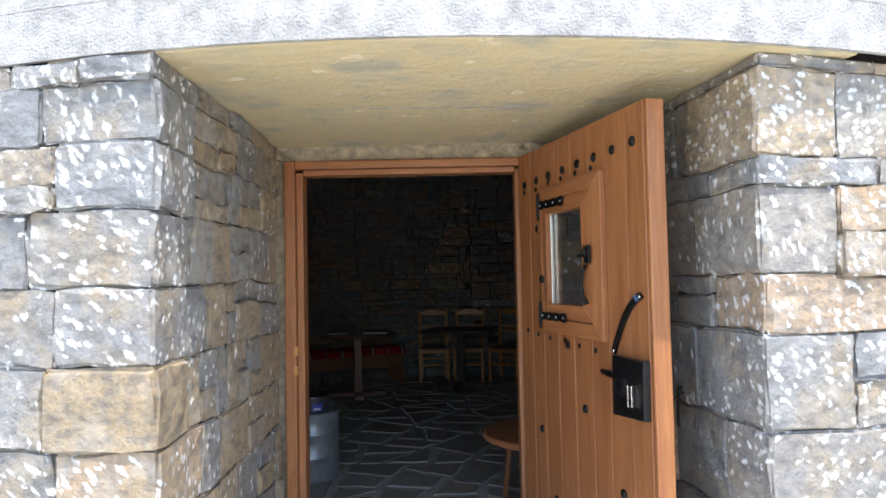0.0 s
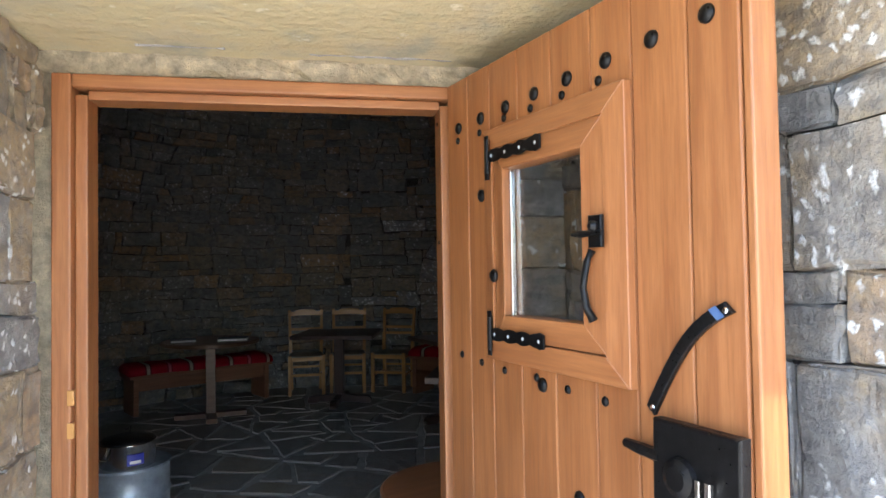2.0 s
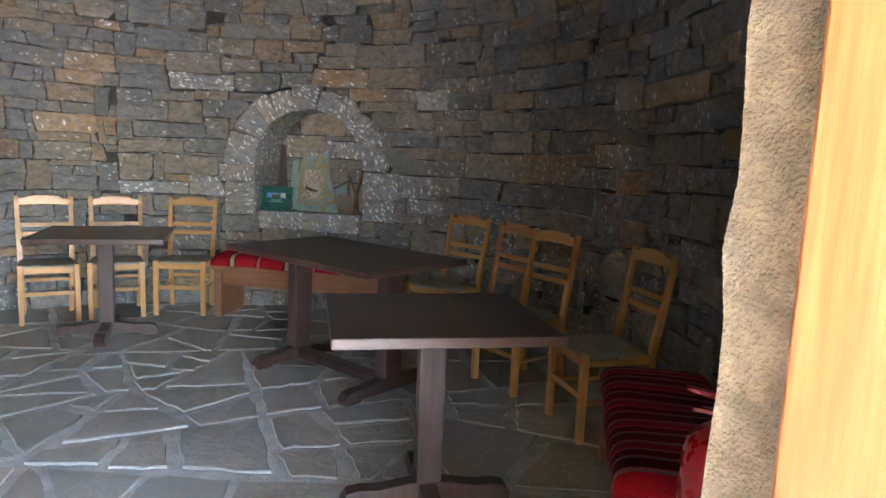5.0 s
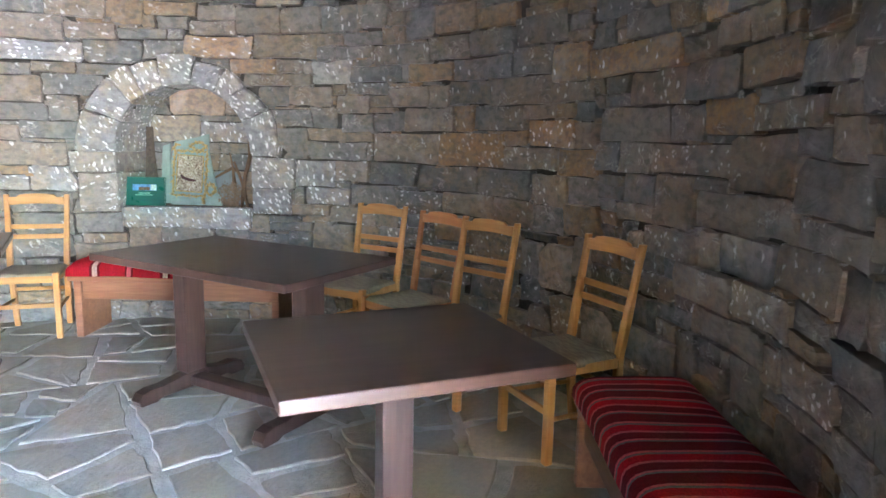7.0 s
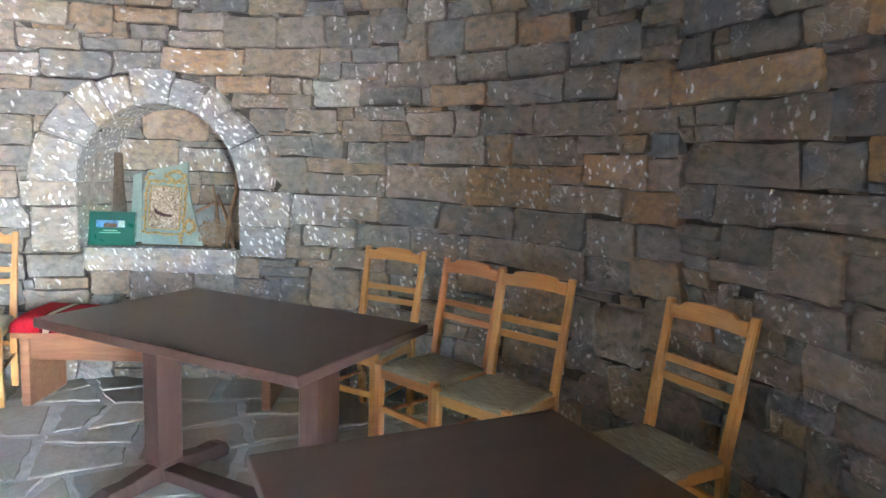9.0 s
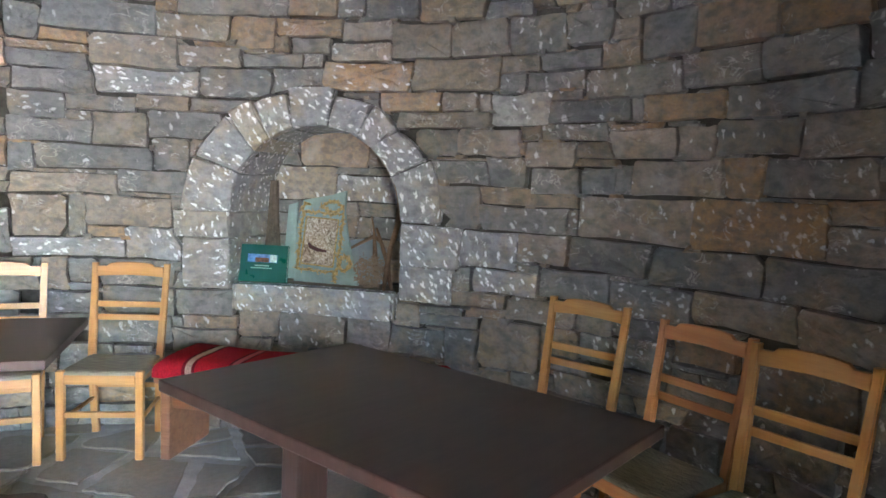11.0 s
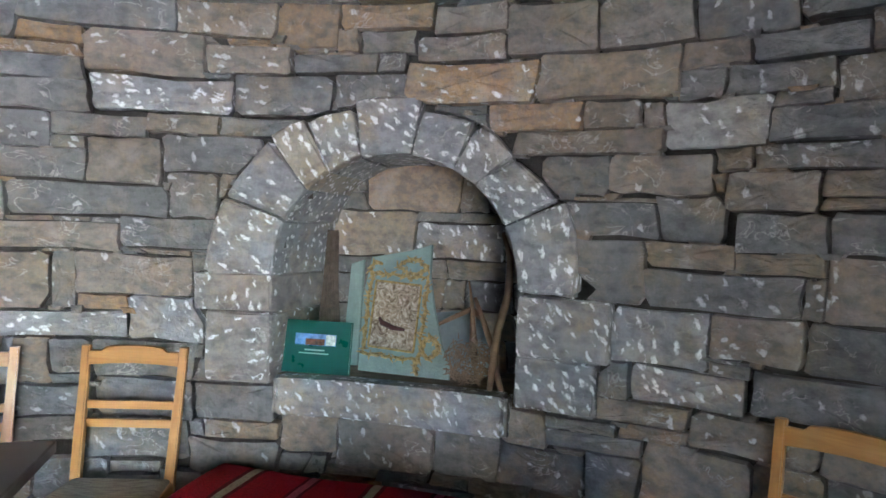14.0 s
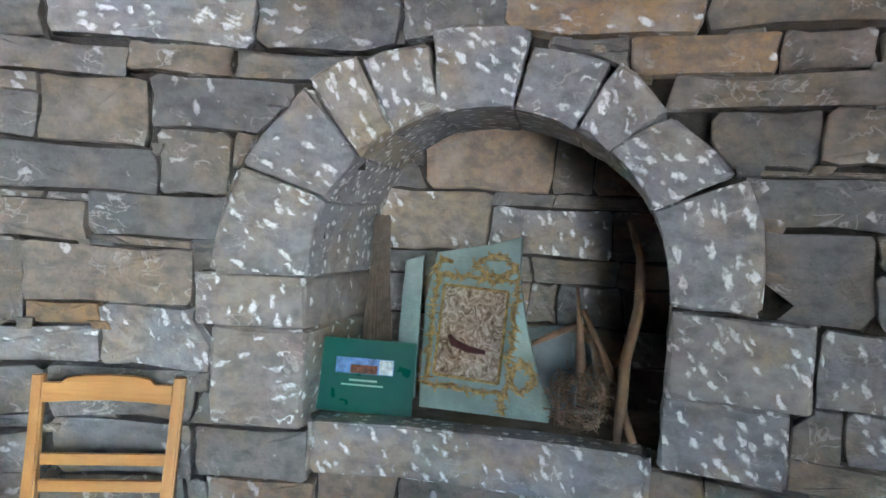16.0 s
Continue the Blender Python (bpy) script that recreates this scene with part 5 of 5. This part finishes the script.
lay((430, 531, 958, 111, "v"), (774, 188, 1070, 64), (963, 342, 958, 177, "v"), (2785, 118, 897, 127), (2909, 350, 897, 127, "v"), (3147, 125, 1025, 46), (3272, 355, 913, 149), (3628, 195, 1036, 26), (3629, 386, 890, 145), (4015, 417, 903, 142, "t"), (4733, 282, 1027, 170, "t"), (5015, 250, 885, 172), (5399, 272, 1017, 82, "t"), (5999, 128, 897, 147), (6128, 354, 900, 153), (6483, 369, 927, 141, "t"), (6613, 362, 1070, 96), (6853, 140, 888, 180))
lay((430, 260, 1070, 235), (691, 82, 1069, 236), (775, 437, 1135, 171, "t"), (1212, 77, 1224, 105), (2836, 311, 1024, 193, "v"), (3148, 263, 1073, 146, "t"), (3411, 411, 1063, 154), (3823, 466, 1045, 167), (4289, 443, 1044, 168), (4521, 420, 1213, 131, "t"), (4941, 302, 1198, 146), (5016, 238, 1057, 140), (5434, 237, 1100, 135), (5671, 281, 1018, 229), (5954, 246, 1193, 54), (5954, 416, 1053, 140), (6371, 240, 1070, 141), (6612, 345, 1168, 169))
lay((430, 504, 1306, 113, "t"), (935, 387, 1329, 119), (2685, 254, 1218, 219), (2939, 277, 1348, 89), (2941, 463, 1219, 128), (3217, 245, 1347, 65), (3405, 59, 1219, 128), (3463, 536, 1216, 197, "t"), (4001, 519, 1214, 206), (4520, 184, 1345, 92), (4705, 366, 1345, 149, "o"), (5071, 162, 1344, 134, "t"), (5411, 237, 1237, 139), (5647, 553, 1248, 129, "t"), (5777, 239, 1377, 155), (6201, 391, 1211, 197), (6594, 159, 1337, 82), (6754, 186, 1337, 115, "t"))
lay((430, 116, 1419, 153), (546, 570, 1448, 125), (2655, 321, 1439, 124), (2977, 211, 1438, 151), (3219, 250, 1413, 125), (3469, 170, 1416, 127), (3639, 76, 1421, 129), (3715, 399, 1420, 154, "t"), (4115, 161, 1421, 163), (4277, 401, 1438, 138), (4679, 265, 1495, 78, "t"), (4944, 125, 1494, 79), (5071, 154, 1480, 93), (5251, 524, 1376, 156), (6017, 302, 1408, 138), (6319, 277, 1507, 53), (6321, 432, 1420, 86), (6753, 174, 1453, 77, "t"))
lay((430, 388, 1573, 127), (1117, 194, 1453, 176), (1313, 114, 1530, 101), (2560, 256, 1578, 144), (2691, 284, 1563, 16), (2817, 329, 1589, 135, "t"), (3188, 255, 1538, 124, "t"), (3443, 171, 1581, 82), (3443, 195, 1544, 36), (3615, 297, 1580, 127, "t"), (3912, 159, 1574, 139, "t"), (4072, 339, 1585, 144), (4413, 479, 1576, 154), (4893, 324, 1574, 107, "t"), (5476, 409, 1532, 149, "t"), (5887, 341, 1547, 139), (6229, 367, 1560, 137), (6596, 320, 1531, 129))
lay((430, 261, 1699, 133), (691, 345, 1754, 81), (818, 277, 1575, 179), (1037, 280, 1773, 78), (1096, 393, 1631, 142), (2466, 522, 1724, 84), (3147, 115, 1664, 76), (3262, 339, 1662, 79), (3304, 397, 1742, 105), (3602, 225, 1706, 26), (3703, 52, 1734, 112), (3756, 354, 1732, 114), (4111, 482, 1731, 130), (4593, 299, 1732, 154), (4892, 273, 1683, 187, "o"), (5167, 673, 1681, 137, "o"), (5840, 245, 1688, 102), (6085, 198, 1708, 108, "t"))
lay((454, 373, 1834, 118), (829, 535, 1852, 134, "v"), (1317, 302, 1774, 77), (1365, 396, 1854, 160), (1761, 289, 1897, 132), (2371, 338, 1808, 103, "o"), (2710, 198, 1809, 102), (2909, 79, 1809, 93, "t"), (2988, 316, 1741, 152, "p"), (3031, 136, 1893, 93), (3167, 297, 1894, 93), (3306, 158, 1847, 48), (3466, 458, 1846, 134), (3924, 324, 1862, 138), (4250, 341, 1865, 146), (4612, 403, 1887, 154), (5015, 178, 1923, 80), (5016, 182, 1870, 53))
lay((429, 382, 2043, 45), (429, 381, 1953, 90), (584, 229, 2088, 71), (812, 440, 1987, 169, "t"), (1254, 341, 2014, 112, "t"), (1334, 193, 2127, 29), (1596, 335, 2030, 73), (1933, 118, 2030, 71), (2051, 493, 1911, 153, "o"), (2089, 337, 2066, 104, "t"), (2546, 484, 1911, 169), (3030, 207, 1987, 86), (3239, 309, 1989, 85), (3548, 189, 1981, 115), (3603, 123, 2096, 86), (3738, 241, 2000, 183), (3979, 314, 2011, 170), (4293, 318, 2013, 122))
lay((429, 154, 2088, 176), (583, 562, 2159, 160), (1145, 104, 2289, 99), (1145, 380, 2155, 133), (1249, 597, 2291, 118), (1527, 248, 2126, 164), (1776, 377, 2197, 93), (1776, 83, 2103, 92), (1861, 228, 2102, 95), (2120, 156, 2290, 120), (2154, 273, 2171, 103, "t"), (2276, 307, 2274, 125), (2426, 331, 2080, 179), (2583, 361, 2260, 112), (2758, 319, 2081, 163), (2944, 243, 2246, 95), (3077, 290, 2074, 171), (3369, 234, 2095, 137))
lay((1846, 272, 2292, 123))


def make_room(cell):
    """Trims a filling stone where it runs into a laid one; None if nothing of use is left."""
    u0, u1, z0, z1 = cell
    for a0, a1, b0, b1, _ in LAID:
        ou, oz = min(u1, a1) - max(u0, a0), min(z1, b1) - max(z0, b0)
        if ou <= 0 or oz <= 0:
            continue
        if ou / (u1 - u0) < oz / (z1 - z0):
            u0, u1 = (a1, u1) if a0 + a1 < u0 + u1 else (u0, a0)
        else:
            z0, z1 = (b1, z1) if b0 + b1 < z0 + z1 else (z0, b0)
        if u1 - u0 < 0.035 or z1 - z0 < 0.018:
            return None
    return u0, u1, z0, z1


rnd = random.Random(77)
good = []
RUSTY = ((0.12, 2.0), (0.0, 1.5), (0.2, 1.88), (0.3, 2.3), (6.1, 1.9))
fill = [make_room(c) for c in courses(R0 * radians(-68), R0 * radians(164), -0.02, 4.35, rnd)]
SORTS = {"o": OCHRE, "t": WALL_TAN, "p": PALE_STONE, "v": STONE_ARCH, "": STONE}
for u0, u1, z0, z1, sort in LAID + [(*c, "") for c in fill if c]:
    laid = len(good) < len(LAID)
    outline = [warp(*p) for p in cell_outline(u0, u1, z0, z1, rnd, skew=0.016 if laid else 0.030)]
    cu, cz = warp((u0 + u1) / 2, (z0 + z1) / 2)
    if sum(niche_gap(*p) < 0 for p in outline) > (12 if laid else 9):
        good.append((99, [], [], STONE))
        continue
    outline = [out_of_niche(*p) for p in outline]
    verts, faces = stone_mesh(outline, on_wall, rnd)
    rusty = any(u0 <= u < u1 and z0 <= z < z1 for u, z in RUSTY)
    far = -1 if rusty or sort else math.hypot((cu - 2.9) * 0.45, cz - 1.35)
    good.append((far, verts, faces, OCHRE if rusty else SORTS[sort]))
good.sort(key=lambda g: g[0])
for far, verts, faces, material in good[:300]:
    raw("stone", verts, faces, material, wall)
rest = [(verts, faces) for far, verts, faces, material in good[300:] if verts]


def joined(name, pieces, material, parent):
    verts, faces = [], []
    for v, f in pieces:
        k = len(verts)
        verts.extend(v)
        faces.extend([tuple(i + k for i in q) for q in f])
    ob = raw(name, verts, faces, material, parent)
    ob["kind"] = "stuff"
    return ob


joined("stones", rest, STONE_REST, wall)

# small chips wedged into the joints, and round the arch
rnd = random.Random(5)
chips = []


def wedge(u, z, w, h):
    if niche_gap(u, z) < 0.012:
        return
    outline = [warp(*p) for p in cell_outline(u - w / 2, u + w / 2, z - h / 2, z + h / 2, rnd, 0.0, 0.02)]
    chips.append(stone_mesh(outline, lambda a, b, out: on_wall(a, b, out - 0.001), rnd, 0.004, 0.05))


for u0, u1, z0, z1, _ in LAID:
    if rnd.random() < 0.45:
        wedge(u1 + rnd.uniform(-0.01, 0.01), rnd.choice((z0, z1)), rnd.uniform(0.025, 0.06), rnd.uniform(0.016, 0.034))
    if rnd.random() < 0.25:
        wedge(u0 + (u1 - u0) * rnd.uniform(0.2, 0.8), z1, rnd.uniform(0.05, 0.11), rnd.uniform(0.010, 0.018))
for k in range(15):
    a = radians(-84 + 12 * k + rnd.uniform(-4, 4))
    r = ring_r(math.sin(a), NICHE_SPRING + math.cos(a)) + 0.022
    wedge(NICHE_U + r * math.sin(a), NICHE_SPRING + r * math.cos(a), rnd.uniform(0.035, 0.07), rnd.uniform(0.025, 0.045))
joined("chips", chips, STONE_REST, wall)

# back of the niche, and the lining behind the dressed stones
rnd = random.Random(15)


def niche_back(u, z, out):
    return tuple(NM @ Vector((u, BACK - out, z)))


pieces = []
BACK_ROWS = ((0.825, 0.98, (-0.66, -0.30, 0.0, 0.12, 0.40, 0.66), ""), (0.98, 1.10, (-0.66, -0.45, -0.28, 0.10, 0.43, 0.66), ""), (1.10, 1.235, (-0.66, -0.40, -0.25, 0.115, 0.21, 0.42, 0.66), ""),
             (1.235, 1.32, (-0.66, -0.44, -0.20, 0.12, 0.40, 0.66), ""), (1.32, 1.53, (-0.66, -0.43, -0.03), " t"), (1.32, 1.485, (-0.03, 0.37, 0.66), "v "), (1.485, 1.53, (-0.03, 0.18, 0.66), ""),
             (1.53, 1.61, (-0.66, -0.40, -0.27), "t "), (1.61, 1.77, (-0.66, -0.46, -0.27), ""), (1.53, 1.77, (-0.27, 0.175, 0.30, 0.66), "o  "))
for z0, z1, cuts, kinds in BACK_ROWS:
    for k, (u0, u1) in enumerate(zip(cuts, cuts[1:])):
        kind = kinds[k] if k < len(kinds) else " "
        pieces.append((kind, stone_mesh(cell_outline(u0, u1, z0, z1, rnd), niche_back, rnd, 0.008)))
for kind, p in pieces:
    raw("niche_stone", *p, {"o": OCHRE_PALE, "t": TAN_STONE, "v": STONE_ARCH}.get(kind, STONE), wall)
bm = box((-0.75, FACE + 0.02, NICHE_SILL - 0.10), (0.75, BACK + 0.1, NICHE_SILL - 0.002))
ob = part("niche_shelf", bm, SHELF_EARTH, wall)
ob.matrix_local = NM
bm = bmesh.new()
add_box(bm, (-0.8, BACK + 0.03, 0.6), (0.8, BACK + 0.12, 2.0))
add_box(bm, (-0.8, FACE + 0.12, 0.6), (-0.62, BACK + 0.03, 2.0))
add_box(bm, (0.62, FACE + 0.12, 0.6), (0.8, BACK + 0.03, 2.0))
add_box(bm, (-0.62, FACE + 0.12, 1.80), (0.62, BACK + 0.03, 2.0))
ob = part("niche_core", bm, BACKING, wall)
ob.matrix_local = NM

# ---- facade and doorway stones ----
LEFT, RIGHT = Vector((-0.825, 1.885)), Vector((0.972, 2.0))


def wavy(s, d, z):
    """Uneven beds: the courses rise and fall a little."""
    fade = min(1.0, max(0.0, (2.07 - z) / 0.2))
    return z + fade * (0.022 * noise.noise(Vector((s * 2.6 - d * 2.6, z * 1.3, 5.2))) + 0.010 * noise.noise(Vector((s * 8 - d * 8, z * 3, 1.2))))


def west(s, d, z):
    """s along the facade away from the doorway, d into the doorway."""
    return (LEFT.x - 0.985 * s, LEFT.y + 0.175 * s + 0.06 * s * s + d, wavy(s, d, z))


def east(s, d, z):
    return (RIGHT.x + 0.977 * s - 0.13 * d, RIGHT.y + 0.215 * s + 0.06 * s * s + 0.99 * d, wavy(s, d + 4, z))


rnd = random.Random(8)
for side, mapping, levels in (("west", west, (-0.03, 0.22, 0.45, 0.70, 0.93, 1.17, 1.405, 1.635, 1.835, 2.01, 2.083)), ("east", east, (-0.03, 0.30, 0.62, 0.93, 1.225, 1.40, 1.675, 1.76, 2.045, 2.083))):
    for k, (z0, z1) in enumerate(zip(levels, levels[1:])):
        thin = z1 - z0 < 0.12
        s, d = (rnd.uniform(0.24, 0.34), rnd.uniform(0.30, 0.44)) if k % 2 else (rnd.uniform(0.36, 0.50), rnd.uniform(0.20, 0.30))
        block("quoin", mapping, (0.0 + rnd.uniform(-0.01, 0.01), rnd.uniform(-0.012, 0.012), z0 + 0.004), (s, d, z1 - 0.004), (REVEAL_TAN if side == "west" and k == 4 else STONE_FACADE), 100 + k + (50 if side == "east" else 0), 0.018, 0.006, wall)
        # along the facade
        while s < 1.45:
            w = rnd.uniform(0.16, 0.42)
            split = rnd.random() < 0.3 and not thin
            zm = z0 + (z1 - z0) * rnd.uniform(0.4, 0.6)
            for a, b in ((z0, zm), (zm, z1)) if split else ((z0, z1),):
                block("facade_stone", mapping, (s + 0.006, rnd.uniform(-0.012, 0.012), a + 0.004), (s + w - 0.006, 0.2, b - 0.004), STONE_FACADE, rnd.randrange(9999), 0.018, 0.007, wall)
            s += w
        # into the doorway
        while d < 1.34:
            w = min(rnd.uniform(0.10, 0.36), 1.42 - d)
            split = rnd.random() < 0.45 and not thin
            zm = z0 + (z1 - z0) * rnd.uniform(0.35, 0.65)
            for a, b in ((z0, zm), (zm, z1)) if split else ((z0, z1),):
                block("reveal_stone", mapping, (rnd.uniform(-0.012, 0.012), d + 0.005, a + 0.004), (0.2, d + w - 0.005, b - 0.004), OCHRE if side == "east" and 1.39 < a < 1.6 and d > 0.45 else (REVEAL_TAN if (int(a * 997) + int(d * 613)) % 10 < 4 and side == "west" else REVEAL_GREY), rnd.randrange(9999), 0.014, 0.007, wall)
            d += w

# ---- stones of the east jamb, behind the open leaf ----
rnd = random.Random(52)
z = -0.02
while z < 2.02:
    h = min(rnd.uniform(0.11, 0.19), 2.075 - z)
    cut = rnd.uniform(0.60, 0.76)
    for a, b in ((0.515, 0.87),) if h > 0.13 else ((0.515, cut), (cut, 0.87)):
        block("jamb_stone", lambda x, y, q: (x, y, q), (a + 0.004, 3.318 + rnd.uniform(-0.008, 0.008), z + 0.004), (b - 0.004, 3.43, z + h - 0.004), REVEAL_TAN if 1.36 < z < 1.56 else REVEAL_GREY, rnd.randrange(9999), 0.008, 0.010, wall)
    z += h

# ---- formwork fins on the soffit ----
rnd = random.Random(64)
for x0, x1, y in ((-0.46, 0.05, 2.575), (0.07, 0.36, 2.59), (-0.05, 0.40, 3.27), (-0.55, -0.30, 3.25)):
    n = int((x1 - x0) / 0.03)
    line = [(x0 + (x1 - x0) * k / n, y + rnd.uniform(-0.006, 0.006), SOFFIT_Z + 0.001) for k in range(n + 1)]
    part("formwork_fin", tube(line, [rnd.uniform(0.002, 0.0075) for _ in line], 5), RENDER, bpy.data.objects["door_soffit"], "pale broken mortar fin")

# ---- flagstones ----
def flag_material():
    n = Nodes("flagstone", 0.55, spec=0.4)
    rnd = n.add("ShaderNodeObjectInfo").outputs["Random"]
    tone = n.ramp(rnd, (0.0, (0.30, 0.285, 0.26)), (0.3, (0.35, 0.32, 0.28)), (0.55, (0.28, 0.27, 0.25)), (0.75, (0.37, 0.315, 0.25)), (1.0, (0.31, 0.29, 0.26)))
    big, fine = n.noise(5.0, 5.0, 0.65, n.mapped((1, 1.7, 1))), n.noise(38.0, 6.0, 0.7)
    tone = n.mix(n.ramp(big, (0.45, 0.0), (0.75, 0.6)), tone, (0.43, 0.35, 0.26))
    tone = n.mix(n.ramp(fine, (0.35, 0.4), (0.65, 0.0)), tone, (0.20, 0.19, 0.175))
    n.color(tone)
    n.rough(n.ramp(big, (0.3, 0.42), (0.7, 0.66)))
    n.bump(n.maths("ADD", n.noise(9.0, 5.0, 0.6, n.mapped((1, 2.2, 1), (0, 0, 0.5))), n.maths("MULTIPLY", fine, 0.4)), 0.6, 0.018)
    return n.mat


FLAG = flag_material()


def clip(poly, px, py, nx, ny):
    """Keeps the part of a polygon on the near side of a line."""
    out = []
    for a, b in zip(poly, poly[1:] + poly[:1]):
        da, db = (a[0] - px) * nx + (a[1] - py) * ny, (b[0] - px) * nx + (b[1] - py) * ny
        if da <= 0:
            out.append(a)
        if da * db < 0:
            t = da / (da - db)
            out.append((a[0] + (b[0] - a[0]) * t, a[1] + (b[1] - a[1]) * t))
    return out


def area_of(poly):
    return abs(sum(a[0] * b[1] - b[0] * a[1] for a, b in zip(poly, poly[1:] + poly[:1]))) / 2


def broken(poly, rnd):
    """Breaks a slab across its length, again and again, down to paving size."""
    size = area_of(poly)
    if size < rnd.choice((0.09, 0.16, 0.24, 0.34)):
        return [poly]
    cx, cy = sum(p[0] for p in poly) / len(poly), sum(p[1] for p in poly) / len(poly)
    xx, yy = sum((p[0] - cx) ** 2 for p in poly), sum((p[1] - cy) ** 2 for p in poly)
    xy = sum((p[0] - cx) * (p[1] - cy) for p in poly)
    a = 0.5 * math.atan2(2 * xy, xx - yy) + rnd.gauss(0, 0.20)
    k = rnd.uniform(-0.14, 0.14) * math.sqrt(size)
    nx, ny = math.cos(a), math.sin(a)
    px, py = cx + nx * k, cy + ny * k
    one, two = clip(poly, px, py, nx, ny), clip(poly, px, py, -nx, -ny)
    if len(one) < 3 or len(two) < 3:
        return [poly]
    return broken(one, rnd) + broken(two, rnd)


rnd = random.Random(21)
for cell in broken([(-3.3, 3.9), (1.2, 2.6), (3.6, 8.9), (-1.2, 10.4)], rnd):
    x, y = sum(p[0] for p in cell) / len(cell), sum(p[1] for p in cell) / len(cell)
    if math.hypot(x - CX, y - CY) > 3.0:
        continue
    poly = cell
    for a, b in zip(cell, cell[1:] + cell[:1]):
        d = math.hypot(b[0] - a[0], b[1] - a[1])
        if d > 0.001:
            nx, ny = (b[1] - a[1]) / d, -(b[0] - a[0]) / d
            if (a[0] - x) * nx + (a[1] - y) * ny < 0:
                nx, ny = -nx, -ny
            w, t = rnd.uniform(0.010, 0.040), rnd.uniform(-0.08, 0.08)
            poly = clip(poly, (a[0] + b[0]) / 2 - nx * w, (a[1] + b[1]) / 2 - ny * w, nx - ny * t, ny + nx * t)
    if len(poly) < 3 or area_of(poly) < 0.006:
        continue
    line = []
    for a, b in zip(poly, poly[1:] + poly[:1]):
        d = math.hypot(b[0] - a[0], b[1] - a[1])
        if d < 0.03:
            continue
        n = 3 if d < 0.25 else 5
        for k in range(n):
            t = (k + (0.12 if k == 0 else 0)) / n
            w = rnd.uniform(-0.014, 0.009) if k else 0.0
            line.append((a[0] + (b[0] - a[0]) * t + (y - a[1]) * 0 + w * (b[1] - a[1]) / d, a[1] + (b[1] - a[1]) * t - w * (b[0] - a[0]) / d))
    cx, cy = sum(p[0] for p in line) / len(line), sum(p[1] for p in line) / len(line)
    n, top = len(line), rnd.uniform(-0.003, 0.003)
    verts = [(a, b, -0.03) for a, b in line] + [(a, b, top - 0.004) for a, b in line]
    verts += [(a + (cx - a) * 0.025, b + (cy - b) * 0.025, top + rnd.uniform(-0.002, 0.002)) for a, b in line] + [(cx, cy, top + rnd.uniform(-0.002, 0.003))]
    faces = []
    for k in range(n):
        q = (k + 1) % n
        faces += [(k, q, n + q, n + k), (n + k, n + q, 2 * n + q, 2 * n + k), (2 * n + k, 2 * n + q, 3 * n)]
    raw("flagstone", verts, faces, FLAG, floor)
